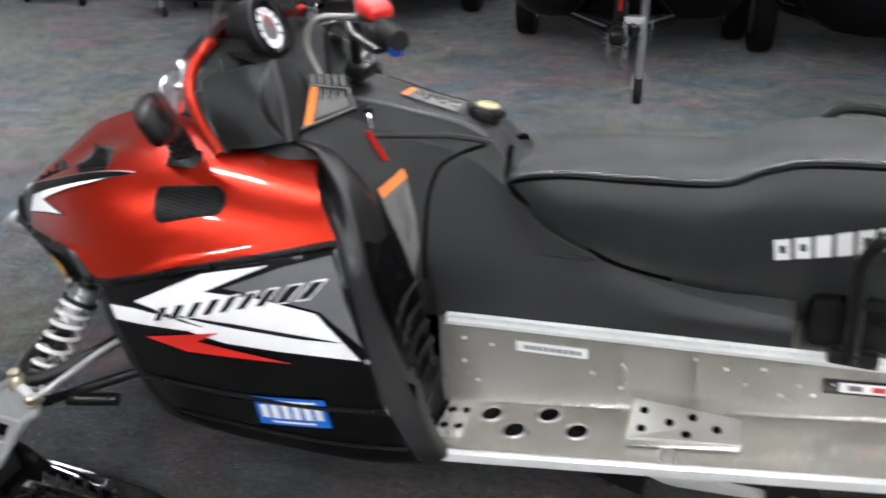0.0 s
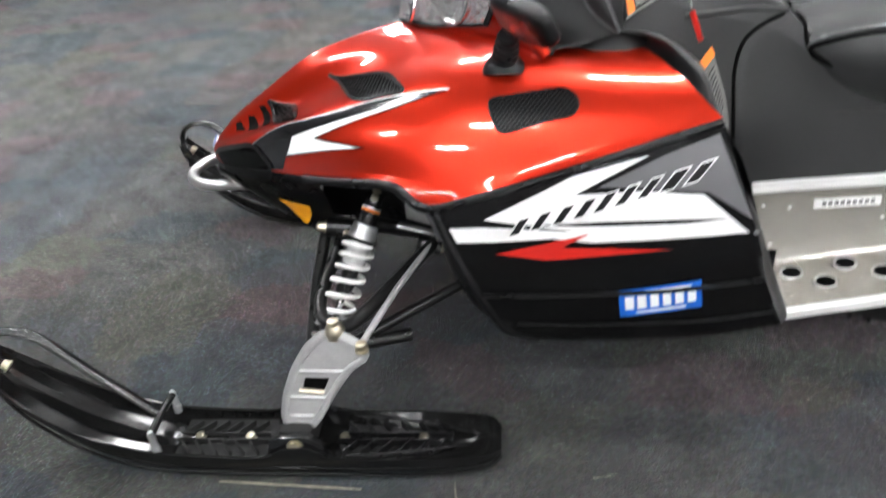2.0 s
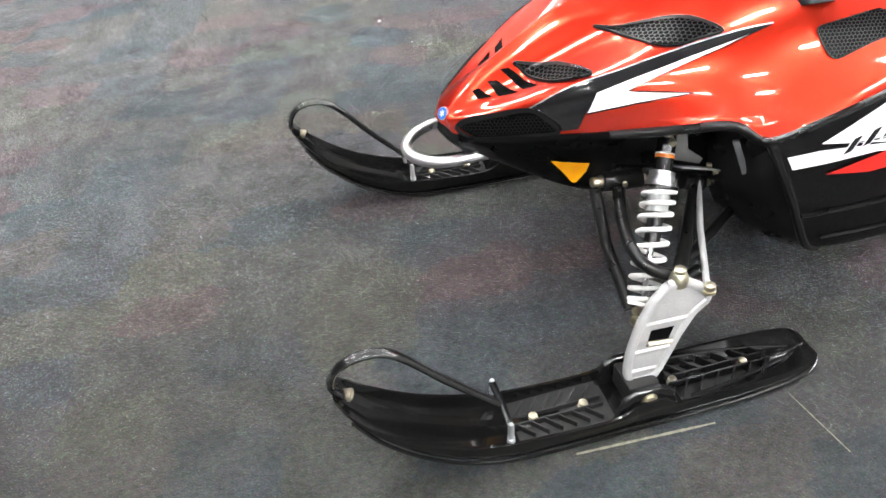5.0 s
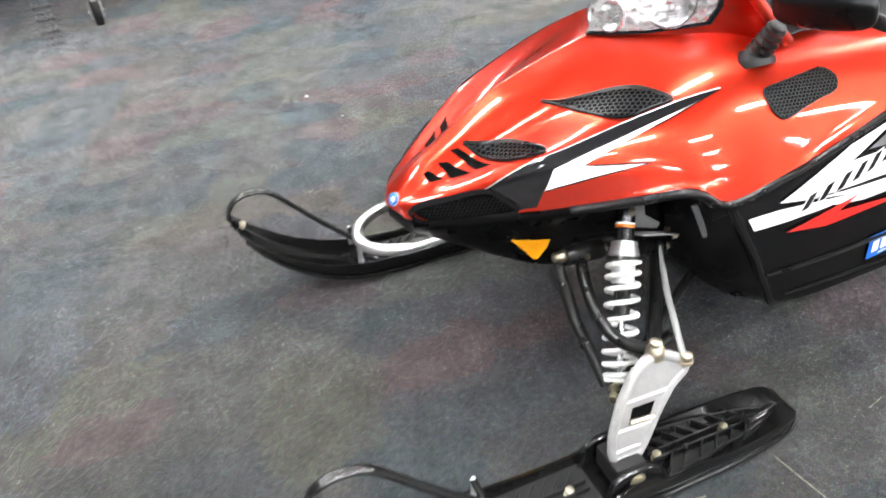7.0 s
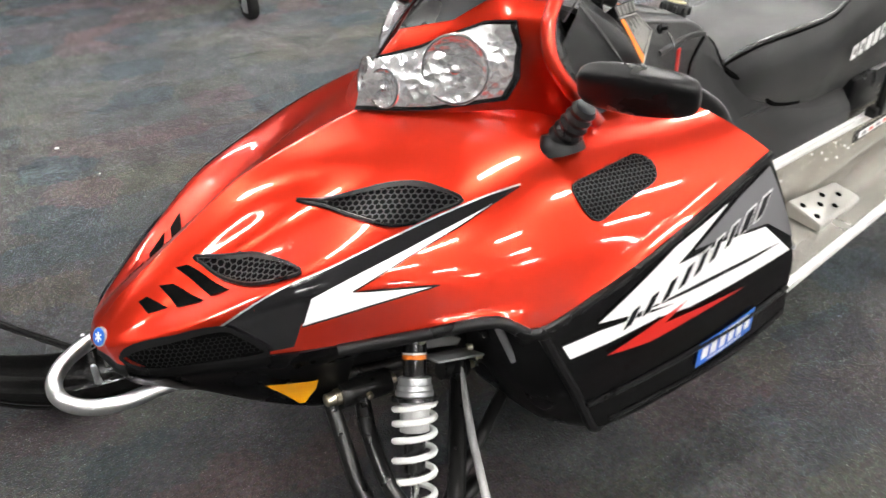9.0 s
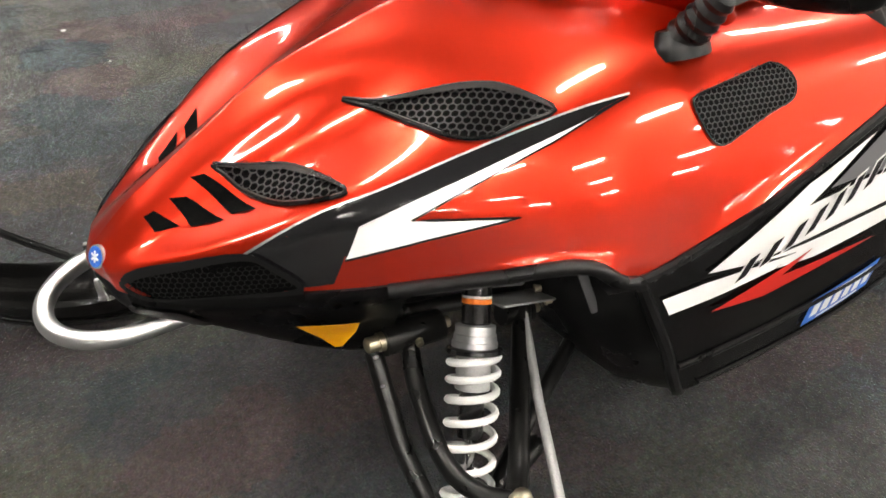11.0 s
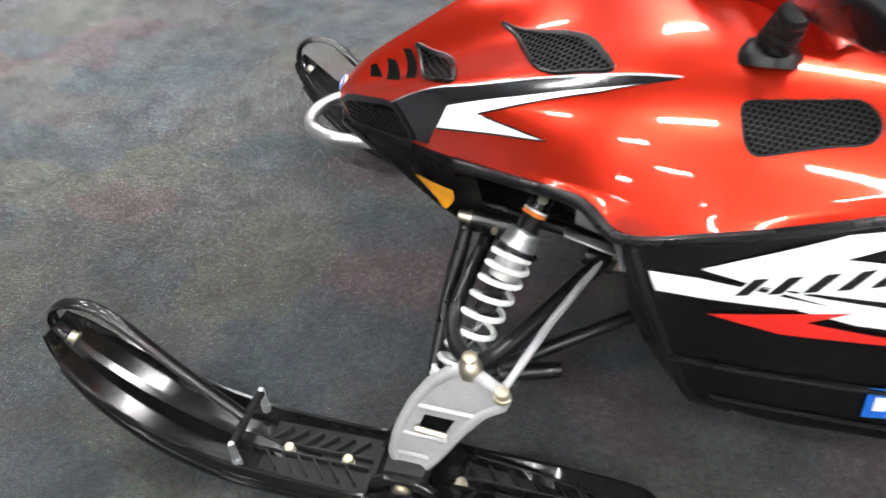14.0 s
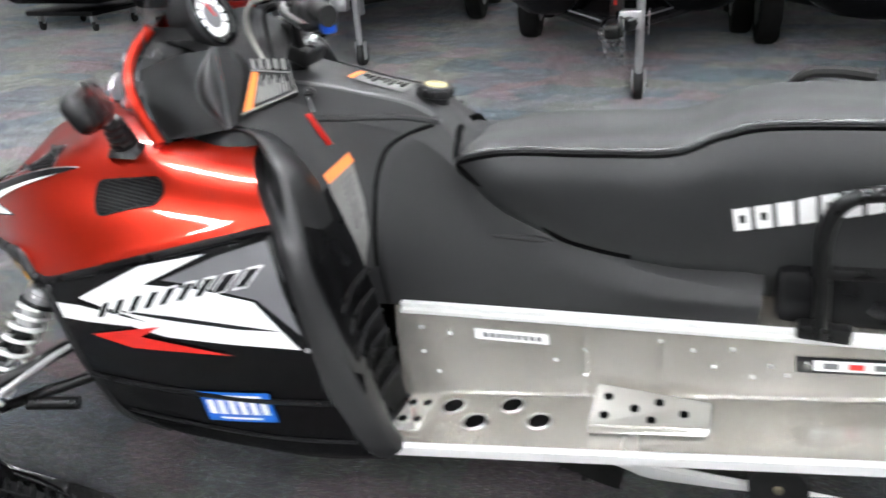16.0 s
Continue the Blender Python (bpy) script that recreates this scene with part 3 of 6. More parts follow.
pod = part("headlight_pod", thicken(sheet(pod_grid), 0.006), RED, SLED, "red headlight nacelle below the windshield", angle=80)

# seat
SEAT = [
    [(1.385, 0, 0.723), (1.4, 0, 0.753), (1.5, 0, 0.773), (1.65, 0, 0.781), (1.8, 0, 0.793), (1.88, 0, 0.828), (1.98, 0, 0.846), (2.3, 0, 0.85), (2.52, 0, 0.843), (2.56, 0, 0.798)],
    [(1.385, -0.0693, 0.723), (1.4, -0.0732, 0.753), (1.5, -0.0886, 0.775), (1.65, -0.0963, 0.783), (1.8, -0.0963, 0.793), (1.88, -0.0963, 0.828), (1.98, -0.0963, 0.846), (2.3, -0.0963, 0.85), (2.52, -0.0924, 0.843), (2.56, -0.0847, 0.798)],
    [(1.387, -0.0990, 0.716), (1.402, -0.108, 0.743), (1.5, -0.1250, 0.768), (1.65, -0.1340, 0.774), (1.8, -0.1350, 0.781), (1.88, -0.1340, 0.815), (1.98, -0.1340, 0.835), (2.3, -0.1340, 0.839), (2.52, -0.1270, 0.833), (2.56, -0.1090, 0.788)],
    [(1.39, -0.0972, 0.693), (1.41, -0.1122, 0.703), (1.5, -0.1470, 0.713), (1.65, -0.1571, 0.713), (1.8, -0.1617, 0.718), (1.88, -0.1632, 0.743), (1.98, -0.1648, 0.753), (2.3, -0.1648, 0.758), (2.52, -0.1586, 0.753), (2.56, -0.1355, 0.738)],
    [(1.395, -0.0914, 0.673), (1.42, -0.1050, 0.668), (1.51, -0.1370, 0.646), (1.65, -0.1501, 0.618), (1.8, -0.1563, 0.613), (1.88, -0.1586, 0.628), (1.98, -0.1602, 0.638), (2.3, -0.1602, 0.648), (2.52, -0.1524, 0.658), (2.56, -0.1255, 0.678)],
    [(1.4, -0.077, 0.658), (1.43, -0.0847, 0.646), (1.52, -0.104, 0.606), (1.65, -0.1155, 0.563), (1.8, -0.1193, 0.538), (1.88, -0.1193, 0.533), (1.98, -0.1193, 0.538), (2.3, -0.1193, 0.558), (2.52, -0.1155, 0.578), (2.56, -0.0924, 0.618)],
]
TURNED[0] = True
seat_rows = loft_points(creased(SEAT, (2,), 0.10), 80, 40, folds=True)
seat_grid = mirrored(seat_rows)
SEAT_TREE = tree_of(seat_grid)
seat = part("seat", sheet(seat_grid), VINYL, SLED, "long black vinyl two-up seat with a stepped rear", angle=80)
welt = spline(SEAT[2], 80)
part("piping", tube(welt + np.array([0, -0.0015, 0.003]), 0.0046, 10), PIPING, seat, "glossy rolled edge")
# Dark cord under the rolled edge paints the shade of the groove.
part("groove_shade", tube(welt + np.array([0, -0.0010, -0.0085]), 0.0042, 6), DARK, seat)


# tunnel, running boards
def board_z(x):
    return 0.236 + 0.18 * (x - 1.34)


def rail_z(x):
    return 0.452 + 0.08 * (x - 1.30)


def running_board(s):
    wall = sheet([[(x, s * 0.190, rail_z(x) - 0.004) for x in np.linspace(1.27, 2.75, 12)],
                  [(x, s * 0.192, board_z(x) + 0.012) for x in np.linspace(1.27, 2.75, 12)],
                  [(x, s * 0.200, board_z(x) + 0.002) for x in np.linspace(1.27, 2.75, 12)]])
    tun = part("tunnel_side", thicken(wall, 0.003), ALU, SLED, "bare aluminium tunnel side with rivets", angle=50)
    holes = [(1.40, 0.242), (1.462, 0.292), (1.522, 0.235), (1.590, 0.285)]
    floor = bmesh.new()
    n, y0, y1 = 75, 0.198, 0.372
    xs = np.linspace(1.295, 2.75, n)
    part_y = np.linspace(y0, y1, 13)
    keep = {}
    for i, x in enumerate(xs):
        for j, y in enumerate(part_y):
            keep[i, j] = floor.verts.new((x, s * y, board_z(x)))
    for i in range(n - 1):
        for j in range(len(part_y) - 1):
            cx, cy = (xs[i] + xs[i + 1]) / 2, (part_y[j] + part_y[j + 1]) / 2
            if all((cx - hx) ** 2 + (cy - hy) ** 2 > 0.021 ** 2 for hx, hy in holes):
                floor.faces.new((keep[i, j], keep[i + 1, j], keep[i + 1, j + 1], keep[i, j + 1]))
    for v in [v for v in floor.verts if not v.link_faces]:
        floor.verts.remove(v)
    for v in floor.verts:
        for hx, hy in holes:
            d = Vector((v.co.x - hx, s * v.co.y - hy))
            if 0.016 < d.length < 0.030 and any(e.is_boundary for e in v.link_edges) and y0 + 0.005 < s * v.co.y < y1 - 0.005:
                d = d.normalized() * 0.0235
                v.co.x, v.co.y = hx + d.x, s * (hy + d.y)
                v.co.z = board_z(v.co.x)
    board = part("running_board", thicken(floor, 0.003), ALU, SLED, "bare aluminium running board with round holes", angle=50)
    for hx, hy in holes:
        ring = lathe([(0.0225, -0.004), (0.0270, 0.0), (0.0268, 0.0020), (0.0232, 0.0034), (0.0215, 0.002), (0.0215, -0.006)],
                     pose(hx, s * hy, board_z(hx) + 0.001, 0, -10, 0), 20)
        for f in [f for f in ring.faces if len(f.verts) > 4]:
            ring.faces.remove(f)
        part("hole_rim", ring, ALU_SHADED, board)
        # A black disc paints the shade inside each hole.
        part("hole_shade", lathe([(0.0222, -0.003), (0.0222, 0.0014)], pose(hx, s * hy, board_z(hx) + 0.001, 0, -10, 0), 20), DARK, board)
    edge = []
    for dy, dz in ((0.0, 0.006), (0.010, 0.010), (0.019, 0.008), (0.021, -0.010), (0.010, -0.014), (0.0, -0.008)):
        edge.append([(x, s * (y1 - 0.004 + dy), board_z(x) + dz) for x in np.linspace(1.325, 2.78, 20)])
    part("board_edge", sheet(edge + [edge[0]]), ALU_EDGE, SLED, "bright extruded aluminium edge of the running board", angle=30)
    rail = []
    for dy, dz in ((-0.002, 0.010), (0.011, 0.010), (0.012, 0.005), (0.005, 0.002), (0.005, -0.002), (0.013, -0.005), (0.013, -0.013), (-0.002, -0.015)):
        rail.append([(x, s * (0.1945 + dy), rail_z(x) + dz) for x in np.linspace(1.290, 2.78, 20)])
    part("tunnel_rail", sheet(rail + [rail[0]]), ALU_EDGE, SLED, "bright double rail along the tunnel top", angle=30)
    # raised grip plates
    x0, x1 = 1.298, 1.362
    p = box((x1 - x0, 0.125, 0.006), pose((x0 + x1) / 2, s * 0.275, board_z(x0 + 0.03) + 0.008, 0, -10, 0), 0.002)
    plate = part("grip_plate", p, ALU, board)
    for i in range(2):
        for j in range(2):
            at = (x0 + 0.016 + 0.032 * i, s * (0.245 + 0.055 * j), board_z(x0 + 0.016 + 0.03 * i) + 0.0115)
            # Uncut plate: the shade of its holes is laid on as black discs.
            part("hole_shade", lathe([(0.0085, 0), (0.0085, 0.0012)], pose(*at, 0, -10, 0), 14), DARK, plate)
    wedge = bmesh.new()
    pts = [(1.690, 0.322, 0.004), (1.690, 0.322, 0.026), (1.690, 0.215, 0.048), (1.690, 0.215, 0.004),
           (1.905, 0.322, 0.004), (1.905, 0.312, 0.014), (1.905, 0.235, 0.020), (1.905, 0.235, 0.004)]
    v = [wedge.verts.new((x, s * y, board_z(x) + z)) for x, y, z in pts]
    for q in ((0, 1, 2, 3), (4, 7, 6, 5), (0, 4, 5, 1), (1, 5, 6, 2), (2, 6, 7, 3), (3, 7, 4, 0)):
        wedge.faces.new([v[i] for i in q])
    bmesh.ops.recalc_face_normals(wedge, faces=wedge.faces[:])
    bmesh.ops.bevel(wedge, geom=wedge.edges[:], offset=0.003, segments=2, affect="EDGES")
    foot = part("foot_rest", wedge, ALU_SHADED, board, "raised aluminium foot rest with punched holes")
    for u, w in ((0.12, 0.25), (0.12, 0.7), (0.36, 0.48), (0.52, 0.2), (0.56, 0.72), (0.78, 0.45)):
        x = 1.690 + 0.215 * u
        ya, yb = 0.322 - 0.010 * u, 0.215 + 0.020 * u
        za, zb = 0.026 - 0.012 * u, 0.048 - 0.028 * u
        at = (x, s * (ya + (yb - ya) * w), board_z(x) + za + (zb - za) * w + 0.001)
        # Black disc in place of a punched hole's shade.
        part("hole_shade", lathe([(0.0088, -0.002), (0.0088, 0.0004)], pose(*at, s * -12, 2, 0), 14), DARK, foot)
    for x, z in ((1.325, 0.40), (1.385, 0.395), (1.325, 0.34), (1.355, 0.295), (1.60, 0.37), (1.66, 0.405), (1.66, 0.345), (1.66, 0.30),
                 (1.80, 0.45), (1.86, 0.44), (1.93, 0.455), (2.0, 0.43), (2.06, 0.45), (1.90, 0.41), (1.97, 0.40), (2.03, 0.415)):
        part("rivet", lathe([(0.0045, 0), (0.0045, 0.001), (0.0025, 0.0026)], aim((x, s * 0.1925, z), (x, s * 1.0, z)), 8), ALU_EDGE, tun)
    lap = box((0.006, 0.0035, 0.175), pose(1.665, s * 0.1955, 0.375, 0, -3, 0), 0.0012)
    part("seam", lap, ALU, tun)


for s in (-1, 1):
    running_board(s)
top = sheet([[(x, y, rail_z(x) - 0.002) for x in np.linspace(1.27, 2.78, 6)] for y in (-0.19, 0.0, 0.19)])
part("tunnel_top", thicken(top, 0.003), ALU, SLED)


# track and rear suspension under the tunnel
def drive_track():
    path = [(1.30, 0.34), (1.36, 0.22), (1.55, 0.10), (1.75, 0.035), (1.95, 0.024), (2.6, 0.024), (2.85, 0.05), (2.93, 0.15), (2.85, 0.26), (2.6, 0.30), (2.2, 0.30), (1.8, 0.30), (1.5, 0.36), (1.36, 0.40)]
    loop = spline([(x, 0, z) for x, z in path], 110, closed=True)
    ring = np.concatenate([loop, loop[:1]])
    belt = sheet([ring + np.array([0, -0.175, 0]), ring + np.array([0, 0.175, 0])])
    belt = part("track", thicken(belt, 0.012), RUBBER, SLED, "black rubber drive track with lugs")
    for i in range(0, 110, 2):
        a, b = loop[i], loop[(i + 1) % 110]
        d = Vector(b - a).normalized()
        ang = math.degrees(math.atan2(-d.z, d.x))
        m = pose(a[0], 0, a[2], 0, ang, 0) @ pose(0, 0, -0.014)
        part("lug", box((0.010, 0.33, 0.022), m, 0.003, seg=1), RUBBER, belt)
    for s in (-1, 1):
        bar = tube([(1.62, s * 0.12, 0.13), (1.74, s * 0.12, 0.075), (1.90, s * 0.12, 0.058), (2.70, s * 0.12, 0.058)], 0.014, 8, smooth_n=20, flat=1.6)
        part("slide_rail", bar, ALU_EDGE, SLED, "aluminium slide rail of the rear suspension")
        for x, z, r in ((1.70, 0.18, 0.06), (2.05, 0.10, 0.06), (2.40, 0.10, 0.06), (2.80, 0.15, 0.09)):
            m = pose(x, s * 0.14, z, 90, 0, 0)
            w = part("idler_wheel", lathe([(r * 0.3, -0.014), (r * 0.85, -0.010), (r, -0.014), (r, 0.014), (r * 0.85, 0.010), (r * 0.3, 0.014)], m, 24), RUBBER, SLED)
            bolt((x, s * 0.154, z), (x, s * 1, z), 0.008, 0.008, w)
        part("suspension_arm", tube([(1.72, s * 0.10, 0.09), (1.60, s * 0.11, 0.30)], 0.014, 8), TUBE_BLACK, SLED)


drive_track()


TURNED[0] = False
# nose: black bumper, loop, grille, belly
BELLY = [
    [(-0.004, 0, 0.510), (0.016, -0.072, 0.506), (0.06, -0.127, 0.510), (0.15, -0.190, 0.532), (0.25, -0.255, 0.552), (0.345, -0.307, 0.570)],
    [(-0.012, 0, 0.484), (0.012, -0.076, 0.482), (0.06, -0.131, 0.496), (0.15, -0.194, 0.516), (0.25, -0.256, 0.534), (0.345, -0.305, 0.550)],
    [(-0.004, 0, 0.465), (0.020, -0.072, 0.464), (0.07, -0.122, 0.472), (0.155, -0.180, 0.482), (0.25, -0.232, 0.495), (0.345, -0.268, 0.505)],
    [(0.020, 0, 0.445), (0.045, -0.064, 0.440), (0.10, -0.115, 0.436), (0.175, -0.172, 0.432), (0.26, -0.208, 0.428), (0.345, -0.232, 0.425)],
    [(0.060, 0, 0.425), (0.090, -0.050, 0.415), (0.14, -0.095, 0.400), (0.205, -0.150, 0.382), (0.28, -0.196, 0.366), (0.345, -0.215, 0.360)],
    [(0.15, 0, 0.380), (0.160, -0.030, 0.375), (0.20, -0.05, 0.362), (0.25, -0.080, 0.345), (0.30, -0.11, 0.330), (0.345, -0.13, 0.322)],
]
belly_grid = mirrored(loft_points(BELLY, 40, 26))
BELLY_TREE = tree_of(belly_grid)
bumper = part("nose_fairing", thicken(sheet(belly_grid), 0.006), SATIN_BLACK, SLED, "satin black plastic nose fairing under the hood", angle=50)
loop = [(0.10, -0.105, 0.450), (0.06, -0.101, 0.446)]
loop += [(0.025 - 0.118 * math.cos(a), 0.098 * math.sin(a), 0.442 - 0.007 * math.cos(a)) for a in np.linspace(-1.45, 1.45, 31)]
loop += [(0.06, 0.101, 0.446), (0.10, 0.105, 0.450)]
part("bumper_loop", tube(loop, 0.0137, 20, smooth_n=120), POLISHED, SLED, "polished aluminium front bumper loop")
for s in (-1, 1):
    pts = [(0.206, s * 0.208, 0.464), (0.292, s * 0.228, 0.462), (0.288, s * 0.222, 0.428), (0.272, s * 0.205, 0.396), (0.262, s * 0.203, 0.396)]
    part("side_reflector", drape(flat_poly(pts, 0.008), BELLY_TREE, 0.006, (0, s, 0)), AMBER, bumper, "amber side reflector")
    cap = [(0.020, s * 0.085, 0.488), (0.05, s * 0.120, 0.494), (0.075, s * 0.140, 0.498), (0.110, s * 0.140, 0.455), (0.09, s * 0.115, 0.436), (0.045, s * 0.075, 0.440)]
    part("bumper_cap", drape(flat_poly(cap, 0.012), BELLY_TREE, 0.004, (0, s, 0)), SATIN_BLACK, bumper)

# fender trim: a black lip along the hood edge and down the front of the side panel
edge_line = [tuple(p) for p in spline(HOOD[5], 60)]
for s in (-1, 1):
    lip = [(x, s * (-y + 0.004), z - 0.006) for x, y, z in edge_line if 0.30 < x < 0.62]
    part("fender_lip", tube(lip, 0.0105, 10), SATIN_BLACK, SLED, "black trim lip along the hood edge")
    seam = [(x, s * (-y + 0.003), z - 0.006) for x, y, z in edge_line if x > 0.60]
    part("hood_trim", tube(seam, 0.0085, 8), SATIN_BLACK, SLED, "thin black trim between hood and side panel")
    front = [tuple(spline(c, 3)[0]) for c in PANEL]
    part("panel_lip", tube([(x - 0.003, s * (-y - 0.004), z) for x, y, z in front], 0.010, 8, smooth_n=24), SATIN_BLACK, SLED)
    # wheel arch skin from the panel's front edge inward, and the engine bay side
    arch = [[(x, s * -y, z) for x, y, z in spline([(0.345, -0.303, 0.556), (0.46, -0.355, 0.575), (0.55, -0.398, 0.588)] + front, 30)],
            [(x, s * -y, z) for x, y, z in spline([(0.345, -0.25, 0.555), (0.47, -0.30, 0.570), (0.58, -0.34, 0.555), (0.610, -0.36, 0.46), (0.635, -0.37, 0.36), (0.690, -0.36, 0.25), (0.80, -0.33, 0.185)], 30)],
            [(x, s * -y, z) for x, y, z in spline([(0.345, -0.16, 0.530), (0.48, -0.19, 0.540), (0.58, -0.21, 0.52), (0.595, -0.22, 0.42), (0.610, -0.22, 0.33), (0.67, -0.20, 0.23), (0.80, -0.16, 0.175)], 30)]]
    part("wheel_arch", sheet(loft_points(arch, 30, 12)), SATIN_BLACK, SLED, "black inner fender", angle=60)
    bay = [[(0.30, s * 0.150, 0.55), (0.62, s * 0.20, 0.54), (0.95, s * 0.36, 0.45), (1.30, s * 0.37, 0.42)],
           [(0.30, s * 0.130, 0.335), (0.62, s * 0.17, 0.30), (0.95, s * 0.30, 0.18), (1.30, s * 0.34, 0.20)],
           [(0.30, 0, 0.32), (0.62, 0, 0.27), (0.95, 0, 0.165), (1.30, 0, 0.19)]]
    part("belly_pan", sheet(loft_points(bay, 24, 12)), SATIN_BLACK, SLED, "black belly pan", angle=60)
    part("arch_plate", box((0.014, 0.010, 0.090), pose(0.598, s * 0.345, 0.475, 0, -22, s * 20), 0.002), GREY_VINYL, SLED)


# front suspension, steering and skis
def front_end(s, y_ski):
    """The suspension and ski of one side; s is -1 or 1, y_ski the middle of the ski."""
    dy = abs(y_ski) - 0.585

    def P(x, y, z, k=1.0):
        return (x, s * (y + dy * k), z)

    top, foot = P(0.462, 0.262, 0.505, 0), P(0.334, 0.472, 0.196)
    d = Vector(foot) - Vector(top)
    size = d.length
    m = aim(top, foot)
    shock = part("shock_absorber", lathe([(0.014, 0), (0.021, 0.004), (0.021, size * 0.30), (0.0185, size * 0.31), (0.0185, size * 0.60), (0.008, size * 0.61), (0.008, size * 0.62)], m, 20), GLOSS_BLACK, SLED, "coil-over shock absorber with white spring")
    part("shock_rod", lathe([(0.008, size * 0.61), (0.008, size * 0.95), (0.014, size)], m, 14), CHROME, shock, "chrome piston rod")
    part("spring_ring", lathe([(0.020, size * 0.276), (0.040, size * 0.278), (0.040, size * 0.294), (0.020, size * 0.296)], m, 24), GLOSS_BLACK, shock)
    part("preload_sleeve", lathe([(0.020, size * 0.296)] + [(0.0245 + 0.0012 * (k % 2), size * (0.30 + 0.012 * k)) for k in range(10)] + [(0.0255, size * 0.425), (0.020, size * 0.43)], m, 20), CAST, shock, "grey threaded preload sleeve")
    part("label_band", lathe([(0.0214, size * 0.098), (0.0216, size * 0.099), (0.0216, size * 0.115), (0.0214, size * 0.116)], m, 20), ORANGE, shock, "orange and white label")
    part("label_stripe", lathe([(0.0214, size * 0.088), (0.0216, size * 0.089), (0.0216, size * 0.096), (0.0214, size * 0.097)], m, 20), WHITE, shock)
    part("spring_collar", lathe([(0.022, size * 0.19), (0.029, size * 0.195), (0.029, size * 0.225), (0.031, size * 0.228), (0.031, size * 0.25), (0.033, size * 0.253), (0.033, size * 0.272), (0.022, size * 0.275)], m, 24), STEEL, shock, "ribbed grey spring collar")
    part("spring_seat", lathe([(0.012, size * 0.945), (0.038, size * 0.945), (0.038, size * 0.965), (0.012, size * 0.97)], m, 24), SPRING, shock)
    coil = []
    turns, h0, h1 = 8.6, size * 0.302, size * 0.945
    for i in range(int(turns * 20) + 1):
        u = i / (turns * 20)
        ang = 2 * math.pi * turns * u
        coil.append(m @ Vector((0.0345 * math.cos(ang), 0.0345 * math.sin(ang), h0 + (h1 - h0) * (u - 0.035 * math.sin(2 * math.pi * u)))))
    part("coil_spring", tube([tuple(c) for c in coil], 0.0056, 8), SPRING, shock, "white coil spring")
    bolt(top, P(0.462, 0.5, 0.505), 0.009, 0.03, shock)
    bolt(P(0.322, 0.475, 0.205), P(0.2, 0.9, 0.205), 0.010, 0.014, shock)

    ball = P(0.392, 0.510, 0.318)
    upper = part("upper_arm", tube([P(0.365, 0.232, 0.392, 0), P(0.345, 0.310, 0.345), P(0.336, 0.405, 0.314), P(0.354, 0.462, 0.306), P(0.390, 0.498, 0.308)], 0.0145, 10, smooth_n=24), TUBE_BLACK, SLED, "black tubular suspension arm")
    part("arm_leg", tube([P(0.390, 0.498, 0.306), P(0.430, 0.450, 0.296), P(0.535, 0.290, 0.335), P(0.575, 0.230, 0.350, 0)], 0.0155, 10, smooth_n=20), TUBE_BLACK, upper)
    part("arm_end", tube([P(0.325, 0.232, 0.398, 0), P(0.420, 0.232, 0.388, 0)], 0.024, 14), TUBE_BLACK, upper)
    part("arm_end", tube([P(0.535, 0.228, 0.352, 0), P(0.590, 0.230, 0.335, 0)], 0.020, 12), TUBE_BLACK, upper)
    bolt(P(0.325, 0.232, 0.398, 0), P(0.0, 0.232, 0.43, 0), 0.012, 0.028, upper)
    bolt(P(0.420, 0.232, 0.388, 0), P(0.9, 0.232, 0.34, 0), 0.009, 0.016, upper)
    bolt(P(0.372, 0.252, 0.395, 0), P(0.372, 0.6, 0.41, 0), 0.006, 0.010, upper)
    bolt(P(0.590, 0.230, 0.335, 0), P(1.0, 0.230, 0.30, 0), 0.008, 0.02, upper)
    lower = part("lower_arm", tube([P(0.312, 0.225, 0.374, 0), P(0.302, 0.330, 0.290), P(0.310, 0.465, 0.204)], 0.0145, 12), TUBE_BLACK, SLED, "black tubular suspension arm")
    part("arm_leg", tube([P(0.320, 0.490, 0.192), P(0.480, 0.380, 0.230), P(0.720, 0.235, 0.290, 0)], 0.013, 10), TUBE_BLACK, lower)
    part("arm_leg", tube([P(0.420, 0.425, 0.205), P(0.525, 0.378, 0.194)], 0.016, 12), TUBE_BLACK, lower)
    bolt(P(0.316, 0.490, 0.192), P(0.1, 0.7, 0.192), 0.011, 0.014, lower)
    bracket = part("shock_bracket", prism([(0.512, 0.410), (0.580, 0.385), (0.588, 0.398), (0.545, 0.432), (0.530, 0.520), (0.512, 0.520)], 0.006, 0.001), CAST, SLED, "bare steel shock bracket")
    bracket.data.transform(Matrix.Translation((0, s * 0.215, 0)))
    part("cross_bar", tube([P(0.330, 0.190, 0.405, 0), P(0.590, 0.205, 0.360, 0)], 0.013, 10), TUBE_BLACK, bracket)
    part("bracket_plate", box((0.105, 0.060, 0.004), pose(0.548, s * 0.250, 0.400, s * 24, 16, 0), 0.001), STEEL, bracket)
    for q in (0.235, 0.265):
        bolt((0.590, s * q, 0.388), (0.9, s * (q + 0.1), 0.40), 0.006, 0.012, bracket)
    tie = part("tie_rod", tube([P(0.450, 0.530, 0.288), P(0.505, 0.385, 0.325), P(0.570, 0.240, 0.355, 0)], 0.0075, 10), CAST, SLED, "grey steel tie rod")
    bolt(P(0.453, 0.535, 0.278), P(0.453, 0.56, 1.0), 0.012, 0.022, tie)

